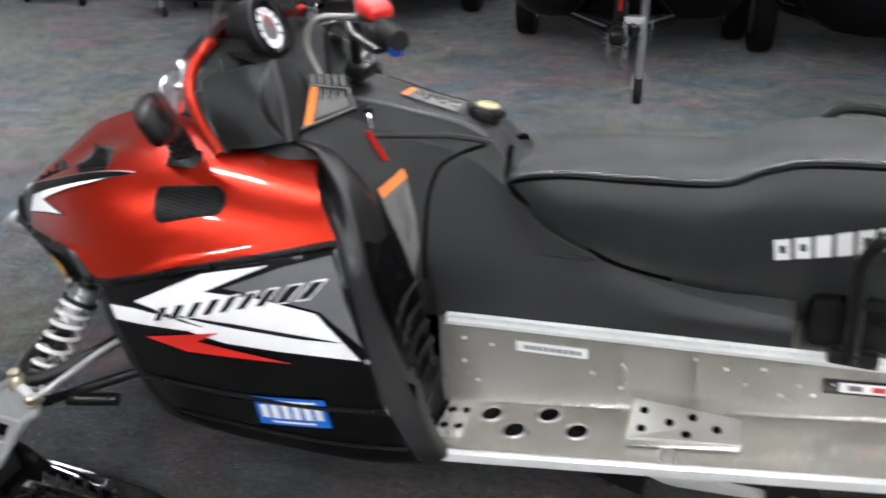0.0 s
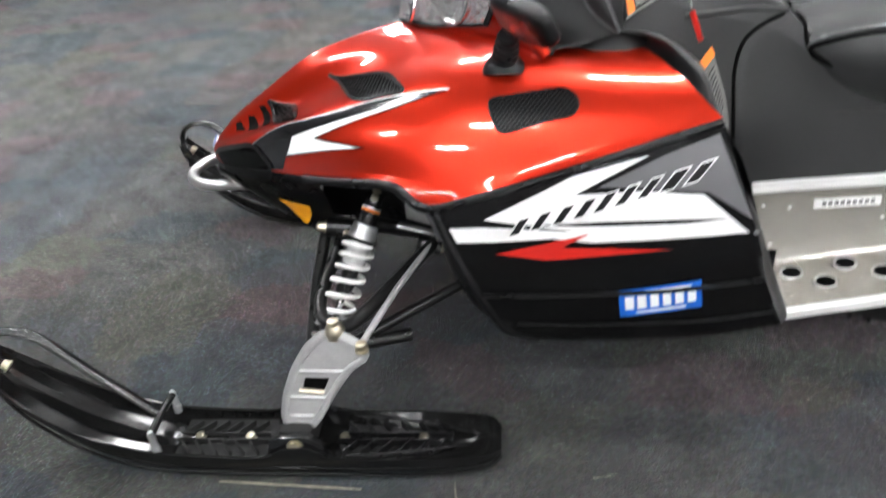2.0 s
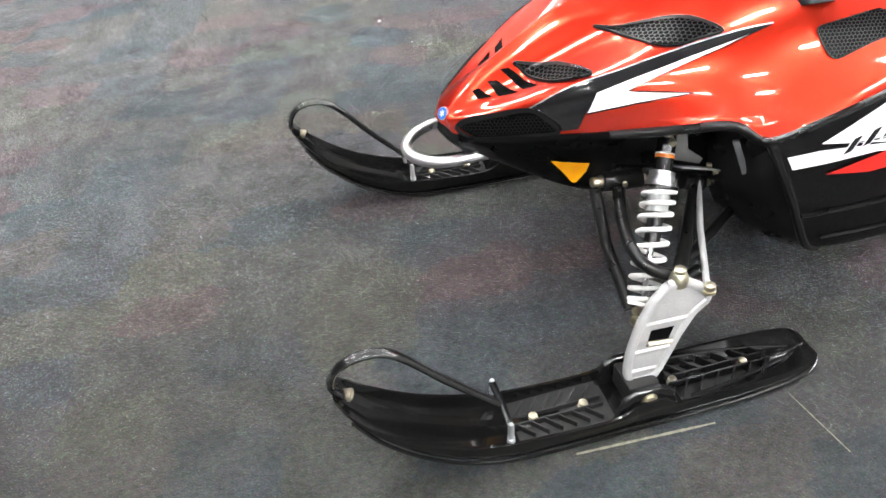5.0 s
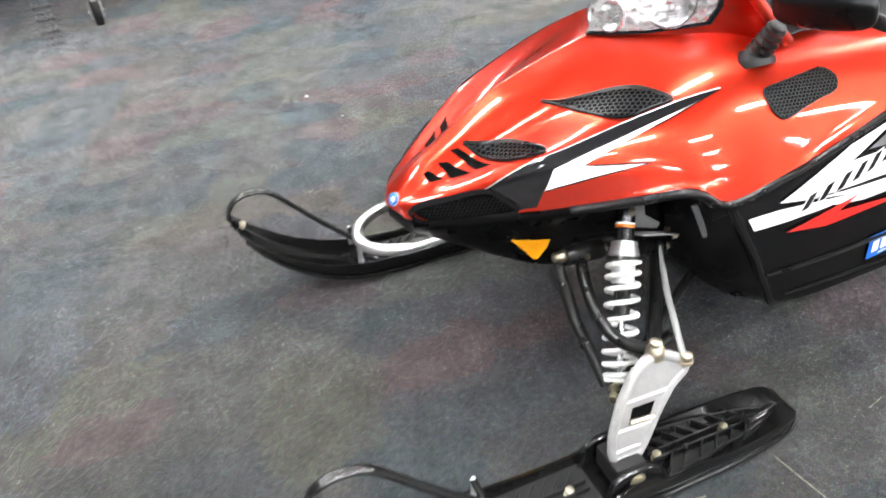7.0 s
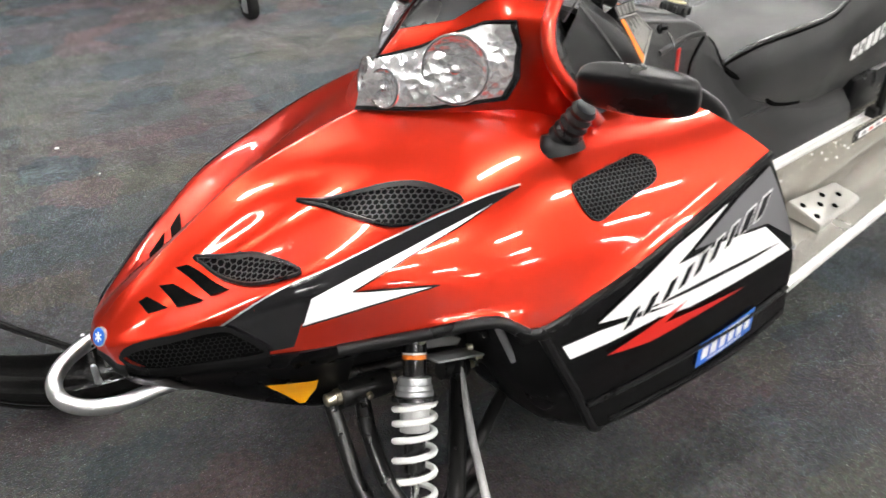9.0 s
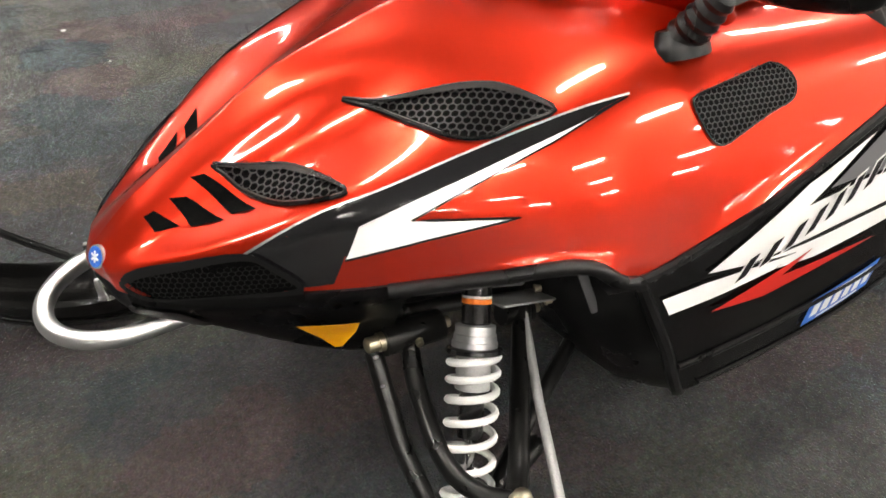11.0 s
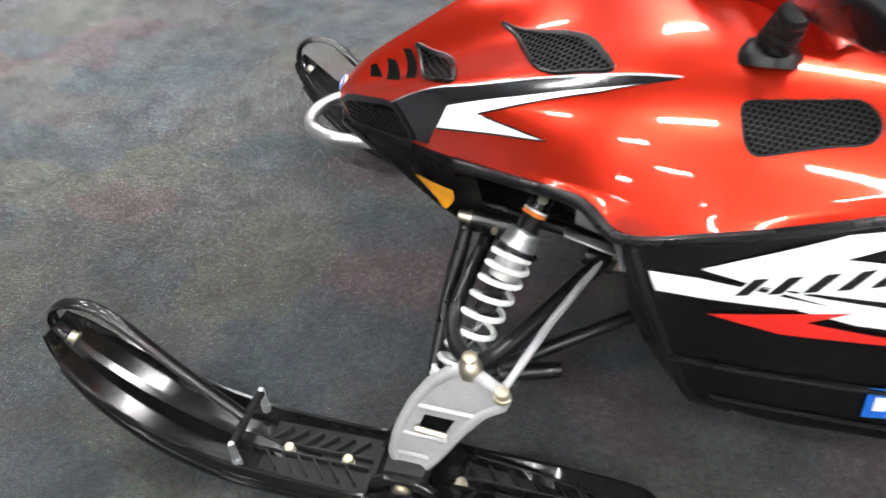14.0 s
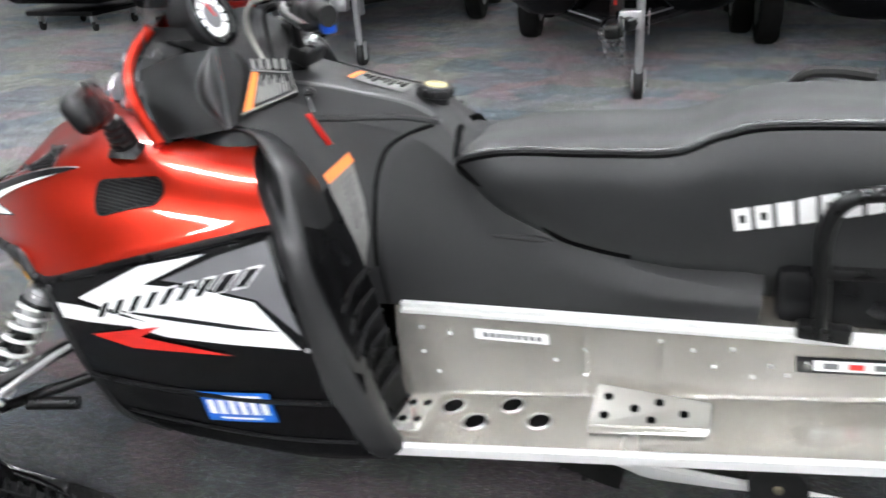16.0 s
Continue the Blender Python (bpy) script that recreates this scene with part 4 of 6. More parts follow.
    # cast spindle
    outline = [(0.368, 0.302), (0.396, 0.310), (0.424, 0.300), (0.462, 0.278), (0.468, 0.258), (0.430, 0.235), (0.392, 0.190), (0.345, 0.120),
               (0.325, 0.098), (0.268, 0.098), (0.262, 0.118), (0.271, 0.165), (0.297, 0.225), (0.332, 0.274)]
    outline = [(0.29 + (x - 0.29) * 0.93, z) for x, z in outline]
    lean = 0.28

    def leaned(bm):
        for v in bm.verts:
            v.co.y = s * (0.575 + dy - lean * (v.co.z - 0.10)) + v.co.y
        return bm

    web = prism(outline, 0.012, 0.0)
    spindle = part("spindle", leaned(web), CAST, SLED, "grey cast aluminium ski spindle with a square window", angle=35)
    ring = []
    for (xa, za), (xb, zb) in zip(outline, outline[1:] + outline[:1]):
        ring += [(xa + (xb - xa) * u, 0, za + (zb - za) * u) for u in (0.12, 0.88)]
    part("rim", leaned(tube(ring + ring[:1], 0.0105, 10, flat=1.0, cap=False)), CAST, spindle)
    for a, b in (((0.306, 0.226), (0.408, 0.226)), ((0.280, 0.165), (0.370, 0.165)), ((0.272, 0.120), (0.330, 0.120))):
        part("web_bar", leaned(tube([(a[0], 0, a[1]), (b[0], 0, b[1])], 0.0085, 8)), CAST, spindle)
    # Dark block in place of an opening, its shade put into colour.
    part("window", leaned(prism([(0.308, 0.176), (0.356, 0.176), (0.374, 0.212), (0.320, 0.212)], 0.0135)), DARK, spindle)
    part("window_pin", leaned(tube([(0.308, -0.016, 0.190), (0.362, -0.016, 0.186)], 0.005, 8)), ZINC, spindle)
    part("ball_joint", lathe([(0.020, -0.022), (0.022, -0.008), (0.018, 0.004), (0.012, 0.010), (0.013, 0.020), (0.008, 0.024)], pose(*ball), 16), ZINC, spindle, "zinc-plated ball joint")

    # ski
    side = []
    X = [-0.372, -0.345, -0.29, -0.20, -0.10, 0.0, 0.15, 0.225, 0.265, 0.32, 0.36, 0.43, 0.55, 0.66, 0.715, 0.738]
    base = [0.285, 0.236, 0.165, 0.088, 0.036, 0.010, 0.004, 0.004, 0.004, 0.004, 0.004, 0.004, 0.005, 0.010, 0.018, 0.026]
    half = [0.036, 0.054, 0.068, 0.076, 0.079, 0.077, 0.077, 0.077, 0.077, 0.077, 0.077, 0.076, 0.074, 0.067, 0.056, 0.038]
    wall = [0.012, 0.020, 0.032, 0.044, 0.052, 0.056, 0.052, 0.056, 0.080, 0.082, 0.056, 0.050, 0.048, 0.044, 0.036, 0.022]
    deep = [0.010, 0.010, 0.010, 0.014, 0.020, 0.024, 0.026, 0.026, 0.026, 0.026, 0.026, 0.024, 0.024, 0.028, 0.034, 0.021]
    crest = [0.001, 0.014, 0.026, 0.030, 0.026, 0.012, 0.002, 0.002, 0.002, 0.002, 0.002, 0.002, 0.002, 0.002, 0.001, 0.001]
    inner = [1.0, 1.0, 1.0, 1.0, 1.0, 1.0, 1.0, 1.0, 1.0, 1.0, 0.95, 0.85, 0.62, 0.34, 0.14, 0.12]
    prof = [(-0.15, "b"), (-0.55, "b"), (-0.90, "m"), (-1.0, "h"), (-0.98, "w"), (-0.89, "w"), (-0.80, "d"), (-0.26, "d"), (-0.12, "r"), (0.12, "r"),
            (0.26, "d"), (0.80, "d"), (0.89, "w"), (0.98, "w"), (1.0, "h"), (0.90, "m"), (0.55, "b"), (0.15, "b")]
    for u, kind in prof:
        line = []
        for x, b, h, w, q, up, k in zip(X, base, half, wall, deep, crest, inner):
            z = {"b": b, "m": b + 0.006, "h": b + 0.55 * w, "w": b + w, "d": b + q, "r": b + q + up}[kind]
            line.append((x, s * (0.585 + dy) + u * h * (k if kind in "dr" else 1.0), z))
        side.append(line)
    g = np.array([spline(c, 60) for c in side])
    bm = sheet(np.concatenate([g, g[:1]]))
    bmesh.ops.remove_doubles(bm, verts=bm.verts[:], dist=0.0001)
    bmesh.ops.holes_fill(bm, edges=[e for e in bm.edges if e.is_boundary], sides=40)
    ski = part("ski", bm, SKI_BLACK, SLED, "glossy black plastic ski with a ribbed channel and hand loop", angle=35)
    yc = s * (0.585 + dy)
    handle = [(-0.352, yc, 0.268), (-0.372, yc, 0.300), (-0.354, yc, 0.342), (-0.304, yc, 0.362), (-0.240, yc, 0.343), (-0.140, yc, 0.232), (-0.030, yc, 0.118)]
    part("hand_loop", tube(handle, 0.013, 10, smooth_n=50, flat=0.62), GLOSS_BLACK, ski, "black steel hand loop")
    bolt((-0.338, yc, 0.262), (-0.60, yc, 0.45), 0.011, 0.016, ski)
    part("loop_foot", tube([(-0.028, yc - 0.062, 0.115), (-0.028, yc, 0.120), (-0.028, yc + 0.062, 0.115)], 0.009, 8), GLOSS_BLACK, ski)
    for q in (-0.064, 0.064):
        bolt((-0.028, yc + q, 0.060), (-0.028, yc + q, 1), 0.007, 0.065, ski, mat=STEEL)
        wall_box = prism([(0.215, 0.03), (0.235, 0.095), (0.262, 0.108), (0.322, 0.108), (0.350, 0.092), (0.372, 0.03)], 0.016, 0.004)
        bmesh.ops.translate(wall_box, vec=(0, yc + 0.86 * q, 0), verts=wall_box.verts)
        part("saddle_wall", wall_box, GLOSS_BLACK, ski)
    bolt((0.292, yc + s * 0.060, 0.082), (0.292, yc + s * 1, 0.082), 0.015, 0.012, ski)
    part("saddle_block", box((0.075, 0.085, 0.06), pose(0.290, yc, 0.075), 0.008), RUBBER, ski)
    for x in (0.045, 0.165, 0.385, 0.565):
        bolt((x, yc, 0.034), (x, yc, 1), 0.010, 0.018, ski)
    for i in range(6):
        for q in (-1, 1):
            x = 0.02 + 0.032 * i
            part("rib", box((0.046, 0.004, 0.024), pose(x, yc + q * 0.030, 0.037, 0, 0, q * 48), 0.001, seg=1), RUBBER, ski)
    for i in range(6):
        for q in (-1, 1):
            x = 0.405 + 0.040 * i
            part("rib", box((0.050, 0.004, 0.026), pose(x, yc + q * 0.026, 0.038, 0, 0, -q * 50), 0.001, seg=1), SATIN_BLACK, ski)
    for q in (-0.010, 0.010):
        part("spine", box((0.22, 0.005, 0.024), pose(0.10, yc + q, 0.036), 0.0015, seg=1), RUBBER, ski)
        part("spine", box((0.26, 0.005, 0.03), pose(0.50, yc + q, 0.036), 0.0015, seg=1), SATIN_BLACK, ski)
    for q in (-1, 1):
        edge = [(0.40, yc + q * 0.060, 0.052), (0.50, yc + q * 0.050, 0.050), (0.60, yc + q * 0.034, 0.048), (0.70, yc + q * 0.010, 0.042)]
        part("channel_edge", tube(edge, 0.0035, 6, smooth_n=12), GLOSS_BLACK, ski)
        lip = [(x, yc + q * h * 1.0, b + 0.004) for x, b, h in zip(X[1:], base[1:], half[1:])]
        part("flange", tube(lip, 0.0045, 6, smooth_n=50), SKI_BLACK, ski)
    part("channel_floor", box((0.235, 0.126, 0.004), pose(0.105, yc, 0.0325)), RUBBER, ski)
    bed = [[(x, yc + q * w, 0.0298) for x, w in ((0.385, 0.055), (0.47, 0.048), (0.56, 0.033), (0.66, 0.016))] for q in (-1, 1)]
    part("channel_floor", sheet(bed), RUBBER, ski)
    part("keel", box((0.50, 0.012, 0.012), pose(0.32, yc, 0.006), 0.003), STEEL, ski)
    # the skis are steered a touch, about the spindle's foot
    if s < 0:
        ski.matrix_basis = Matrix.Translation((0.29, yc + 0.020, 0)) @ Matrix.Rotation(math.radians(2.0), 4, "Z") @ Matrix.Translation((-0.29, -yc, 0)) @ ski.matrix_basis


front_end(-1, -0.585)
front_end(1, 0.481)

# mirrors on ribbed stalks
for s in (-1, 1):
    base = lathe([(0.038, -0.016), (0.037, -0.004), (0.034, 0.004), (0.029, 0.012), (0.025, 0.020)], pose(0.757, s * 0.252, 0.782, s * 22, 0, 0), 28)
    for v in base.verts:
        v.co.x = 0.757 + (v.co.x - 0.757) * 1.2
    stalk = part("mirror", base, SATIN_BLACK, SLED, "black side mirror on a ribbed rubber stalk")
    rings = [(0.026 - 0.0008 * k + 0.0035 * (k % 2), 0.0080 * k) for k in range(11)]
    part("stalk", lathe(rings, aim((0.757, s * 0.258, 0.790), (0.774, s * 0.305, 0.885)), 20), SATIN_BLACK, stalk)
    head = bmesh.new()
    bmesh.ops.create_uvsphere(head, u_segments=40, v_segments=24, radius=1.0)
    for v in head.verts:
        x, y, z = v.co
        x, y, z = (math.copysign(abs(c) ** q, c) for c, q in ((x, 0.50), (y, 0.62), (z, 0.50)))
        taper = 1.0 - 0.14 * max(0, x) - 0.10 * max(0, -x)
        v.co = (0.094 * x, 0.023 * y * taper, 0.044 * z * taper)
    bmesh.ops.transform(head, matrix=pose(0.802, s * 0.366, 0.908, -s * 26, -2, s * 58), verts=head.verts)
    part("mirror_shell", head, SATIN_BLACK, stalk, angle=60)

# gauges, handlebar, cap
DASH = [
    [(0.800, -0.150, 0.985), (0.805, -0.080, 1.000), (0.805, 0.03, 1.000), (0.805, 0.14, 1.000), (0.800, 0.21, 0.985)],
    [(0.870, -0.135, 0.960), (0.875, -0.080, 0.955), (0.875, 0.03, 0.955), (0.875, 0.14, 0.955), (0.870, 0.19, 0.960)],
    [(0.930, -0.105, 0.935), (0.935, -0.060, 0.920), (0.935, 0.03, 0.920), (0.935, 0.12, 0.920), (0.930, 0.16, 0.935)],
    [(0.995, -0.105, 0.893), (0.995, -0.050, 0.893), (0.995, 0.03, 0.893), (0.995, 0.09, 0.893), (0.995, 0.12, 0.885)],
]
part("dashboard", thicken(sheet(loft_points(DASH, 20, 14)), 0.006), GRAIN_BLACK, SLED, "black padded dashboard", angle=60)
KNEE = [
    [(0.842, -0.240, 0.806), (0.806, -0.231, 0.868), (0.786, -0.203, 0.935)],
    [(0.911, -0.238, 0.816), (0.888, -0.212, 0.886), (0.846, -0.160, 0.955)],
    [(0.980, -0.212, 0.826), (0.947, -0.168, 0.897), (0.897, -0.110, 0.958)],
]
INNER = [
    [(0.982, -0.210, 0.826), (0.951, -0.164, 0.899), (0.901, -0.106, 0.962)],
    [(0.992, -0.196, 0.832), (0.985, -0.148, 0.902), (0.930, -0.094, 0.958)],
    [(0.990, -0.170, 0.832), (0.988, -0.115, 0.880), (0.944, -0.075, 0.930)],
]
for s in (-1, 1):
    for name, net in (("knee_pad", KNEE), ("knee_panel", INNER)):
        g = loft_points([[(x, y if s < 0 else -y + 0.04, z) for x, y, z in c] for c in net], 20, 12)
        pad = part(name, thicken(sheet(g), 0.008), VINYL if name == "knee_pad" else GRAIN_BLACK, SLED, "black grained knee pad beside the dash", angle=70)
    near, mid = np.array(spline(KNEE[2], 15)), np.array(spline(KNEE[1], 15))
    swell = np.sin(np.linspace(0, math.pi, 15))[:, None]
    lobe = []
    for w in np.linspace(0, 1, 9):
        line = near + (mid - near) * 0.62 * w * swell + np.array([0.10, -0.20, 0.12]) * (0.02 + 0.10 * math.sin(math.pi * w)) * swell
        lobe.append([(x, y if s < 0 else -y + 0.04, z) for x, y, z in line])
    part("pad_lobe", sheet(lobe), GRAIN_BLACK, pad, "raised lens-shaped pad", angle=70)
    part("pad_seam", tube([tuple(p) for p in lobe[-1]], 0.0028, 8), EDGE_GREY, pad, "grey moulded edge")
    seam = [(x + 0.003, (y if s < 0 else -y + 0.04), z + 0.003) for x, y, z in KNEE[2]]
    part("pad_seam", tube(seam, 0.0030, 8, smooth_n=20), EDGE_GREY, pad, "grey moulded edge")
    wall = [[(x, s * -y * (1.0 if s < 0 else 1.15), z) for x, y, z in (c[-1] for c in POD)],
            [(x, s * -y * (1.0 if s < 0 else 1.1), z) for x, y, z in ((0.846, -0.243, 0.800), (0.812, -0.230, 0.866), (0.790, -0.203, 0.928), (0.802, -0.165, 0.968), (0.822, -0.130, 1.005))],
            [(x, s * -y * (1.0 if s < 0 else 1.1), z) for x, y, z in ((0.880, -0.190, 0.800), (0.868, -0.165, 0.850), (0.850, -0.140, 0.915), (0.848, -0.110, 0.955), (0.850, -0.080, 0.990))]]
    part("cowl_wall", sheet(loft_points(wall, 24, 10)), SATIN_BLACK, pod, "black inner wall of the nacelle", angle=70)
    rim = [(c[-1][0] + 0.002, (c[-1][1] if s < 0 else -c[-1][1] * 1.15), c[-1][2]) for c in POD]
    part("pod_lip", tube(rim, 0.0125, 12, smooth_n=30), RED, pod, "rounded red rear lip of the nacelle")
    part("pod_trim", tube([(x + 0.012, y * 0.975, z) for x, y, z in rim], 0.0050, 10, smooth_n=24), SATIN_BLACK, pod, "black trim along the nacelle's edge")
y = -0.035
m = aim((0.785, y, 0.985), (1.285, y + 0.02, 1.17))
part("gauge_hood", lathe([(0.060, 0.0), (0.070, 0.02), (0.072, 0.075), (0.066, 0.080), (0.063, 0.06), (0.060, 0.03)], m, 32), GRAIN_BLACK, SLED, "round black gauge shroud")
m = aim((0.834, y + 0.002, 1.003), (1.334, y + 0.022, 1.188))
pod_ring = lathe([(0.030, -0.05), (0.056, -0.04), (0.062, 0.0), (0.062, 0.028), (0.055, 0.030), (0.053, 0.018), (0.050, 0.016)], m, 28)
gauge = part("gauge", pod_ring, GLOSS_BLACK, SLED, "round white-faced gauge in a black bezel")
part("dial", lathe([(0.044, 0.0165), (0.044, 0.0185)], m, 28), WHITE, gauge, "white dial")
part("dial_centre", lathe([(0.026, 0.0187), (0.026, 0.0195)], m, 24), GREY_VINYL, gauge)
part("needle", box((0.004, 0.036, 0.002), m @ pose(0, 0.014, 0.021, 0, 0, 25)), RED_VINYL, gauge)
for kk in range(9):
    a = math.radians(-120 + 30 * kk)
    part("tick", box((0.004, 0.011, 0.001), m @ pose(0.037 * math.sin(a), 0.037 * math.cos(a), 0.0192, 0, 0, -math.degrees(a))), BLACK_VINYL, gauge)

bars = [(1.045, 0, 0.935), (1.050, -0.030, 0.955), (1.070, -0.060, 1.018), (1.110, -0.090, 1.044), (1.165, -0.140, 1.043), (1.218, -0.188, 1.035)]
bar = part("handlebar", tube(bars, 0.0125, 12, smooth_n=40), TUBE_BLACK, SLED, "black handlebar with rubber grips")
part("handlebar_half", tube([(1.045, 0, 0.935), (1.040, 0.045, 0.955), (1.020, 0.100, 1.030), (0.990, 0.160, 1.066), (0.960, 0.280, 1.066), (0.950, 0.38, 1.056)], 0.0125, 12, smooth_n=40), TUBE_BLACK, bar)
part("grip", tube([(1.155, -0.130, 1.044), (1.225, -0.196, 1.034)], [0.020, 0.019], 14), RUBBER, bar, "black rubber grip")
part("grip", tube([(0.975, 0.21, 1.067), (0.950, 0.39, 1.055)], [0.020, 0.019], 14), RUBBER, bar, "black rubber grip")
part("brake_reservoir", box((0.082, 0.054, 0.032), pose(1.135, -0.108, 1.072, 6, 4, -42), 0.013, seg=3), RED_VINYL, bar, "red brake fluid reservoir cap")
part("reservoir_body", box((0.080, 0.050, 0.030), pose(1.135, -0.108, 1.050, 6, 4, -42), 0.010, seg=3), GRAIN_BLACK, bar)
part("brake_lever", tube([(1.080, -0.115, 1.044), (1.130, -0.180, 1.036), (1.205, -0.245, 1.026)], 0.009, 8, smooth_n=16, flat=0.6), TUBE_BLACK, bar)
part("switch_block", box((0.085, 0.055, 0.055), pose(1.148, -0.128, 1.026, 0, -3, -50), 0.012, seg=3), GRAIN_BLACK, bar)
part("blue_button", box((0.034, 0.026, 0.034), pose(1.194, -0.150, 1.014, 0, 0, -50), 0.006), material("blue_plastic", (0.01, 0.09, 0.6), 0.4), bar, "blue thumb switch")
part("bar_clamp", box((0.050, 0.075, 0.040), pose(1.045, 0, 0.930, 0, 25, 0), 0.008, seg=3), TUBE_BLACK, bar)
for q in (-0.02, 0.02):
    bolt((1.052, q, 0.948), (1.2, q, 1.25), 0.006, 0.012, bar, mat=STEEL)
part("steering_post", tube([(1.000, 0, 0.87), (1.050, 0, 0.94)], 0.020, 12), TUBE_BLACK, bar)
part("brake_cable", tube([(1.100, -0.100, 1.055), (1.000, -0.090, 1.045), (0.955, -0.060, 0.985), (0.985, -0.050, 0.900)], 0.005, 8, smooth_n=30), material("grey_cable", (0.30, 0.30, 0.27), 0.5, var=0.2), SLED, "grey cable sheath")
part("throttle_cable", tube([(1.100, -0.095, 1.040), (1.020, -0.080, 1.030), (1.000, -0.060, 0.960), (1.000, -0.060, 0.885)], 0.004, 8, smooth_n=30), RUBBER, SLED)
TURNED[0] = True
cap_at = (1.312, 0.004, 0.832)
cap_pose = pose(*cap_at, 0, 10, 0) @ Matrix.Scale(0.74, 4)
cap = part("fuel_cap", lathe([(0.040, -0.02), (0.040, 0.005), (0.046, 0.008), (0.046, 0.030), (0.042, 0.036), (0.036, 0.037), (0.034, 0.034)], cap_pose, 24), GRAIN_BLACK, SLED, "black fuel cap with a pale disc")
part("cap_disc", lathe([(0.031, 0.0355), (0.031, 0.0385), (0.018, 0.0395), (0.017, 0.037)], cap_pose, 24), material("pale_brass", (0.50, 0.45, 0.24), 0.4, 0.4, var=0.2), cap)
for kk in range(10):
    a = 2 * math.pi * kk / 10
    part("cap_lug", box((0.012, 0.010, 0.022), cap_pose @ pose(0.046 * math.cos(a), 0.046 * math.sin(a), 0.019, 0, 0, math.degrees(a)), 0.003), GRAIN_BLACK, cap)
key = part("ignition_key", lathe([(0.010, 0), (0.010, 0.006), (0.004, 0.008), (0.004, 0.022)], aim((1.110, -0.118, 0.875), (1.16, -0.4, 0.98)), 16), SATIN_BLACK, SLED, "chrome ignition key with a red tag")
part("key_tag", box((0.011, 0.004, 0.075), pose(1.140, -0.156, 0.812, 12, -22, 0), 0.002), RED_VINYL, key, "red key tag")
part("key_ring", tube([(1.116, -0.138, 0.872), (1.125, -0.145, 0.858), (1.128, -0.147, 0.845)], 0.0025, 6), CHROME, key)

TURNED[0] = False
# windshield
SHIELD = [
    [(0.722, 0, 1.008), (0.752, -0.090, 0.998), (0.775, -0.155, 0.985), (0.796, -0.190, 0.965)],
    [(0.762, 0, 1.080), (0.788, -0.100, 1.070), (0.808, -0.172, 1.052), (0.826, -0.205, 1.030)],
    [(0.825, 0, 1.165), (0.845, -0.105, 1.155), (0.858, -0.175, 1.130), (0.866, -0.205, 1.095)],
]
part("windshield", thicken(sheet(mirrored(loft_points(SHIELD, 30, 16).transpose(1, 0, 2))), 0.004), TINT, SLED, "smoked plastic windshield", angle=80)
rim = spline([c[-1] for c in SHIELD], 12).tolist()
rim = [(x, y, z) for x, y, z in rim] + [tuple(p) for p in spline(SHIELD[-1][::-1], 16)[1:]]
for s in (-1, 1):
    part("windshield_edge", tube([(x, s * -y, z) for x, y, z in rim], 0.0018, 6), EDGE_GREY, SLED, "grey moulded windshield edge")

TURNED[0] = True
# passenger grab rails and rear rack
for s in (-1, 1):
    rail = [(2.070, s * 0.225, 0.530), (2.062, s * 0.228, 0.600), (2.050, s * 0.232, 0.690), (2.075, s * 0.238, 0.742), (2.14, s * 0.245, 0.760), (2.30, s * 0.248, 0.765), (2.42, s * 0.240, 0.740), (2.45, s * 0.225, 0.58)]
    grab = part("grab_rail", tube(rail, 0.014, 10, smooth_n=50), TUBE_BLACK, SLED, "black tubular passenger grab rail")
    part("rail_foot", box((0.09, 0.03, 0.03), pose(2.075, s * 0.218, 0.536), 0.006), TUBE_BLACK, grab)
    part("rail_brace", tube([(2.06, s * 0.23, 0.635), (2.43, s * 0.235, 0.650)], 0.010, 8), TUBE_BLACK, grab)
part("tail_section", box((0.62, 0.34, 0.10), pose(2.30, 0, 0.575, 0, -3, 0), 0.02), SATIN_BLACK, SLED)
part("snow_flap", box((0.012, 0.42, 0.42), pose(2.90, 0, 0.36, 0, -12, 0), 0.004), RUBBER, SLED)
part("far_grip", tube([(1.95, 0.165, 0.760), (2.00, 0.172, 0.838), (2.06, 0.172, 0.850), (2.14, 0.165, 0.842)], 0.012, 8, smooth_n=20), RUBBER, SLED, "black rubber passenger grip")

TURNED[0] = False
# ---- graphics, vents and lamps on the body ----
OUT = (-0.2, -0.7, 0.7)
ROOF = (-0.3, -0.3, 0.9)


def other_side(pts):
    return [(x, -y, z) for x, y, z in pts]


STRIP = [(0.161, -0.179, 0.591), (0.245, -0.212, 0.645), (0.326, -0.239, 0.679), (0.432, -0.261, 0.717), (0.568, -0.288, 0.757), (0.647, -0.297, 0.762),
         (0.567, -0.303, 0.747), (0.406, -0.281, 0.694), (0.289, -0.25, 0.643), (0.253, -0.249, 0.561), (0.217, -0.228, 0.551), (0.189, -0.201, 0.58)]
BOLT_MARK = [(0.289, -0.25, 0.643), (0.406, -0.282, 0.693), (0.566, -0.304, 0.746), (0.643, -0.299, 0.76), (0.528, -0.308, 0.731), (0.347, -0.28, 0.65),
             (0.465, -0.345, 0.656), (0.366, -0.301, 0.629), (0.269, -0.252, 0.597)]
GRILLE = [(0.026, -0.076, 0.522), (0.107, -0.142, 0.569), (0.165, -0.181, 0.590), (0.189, -0.201, 0.58), (0.217, -0.228, 0.551), (0.153, -0.190, 0.530), (0.057, -0.122, 0.506)]
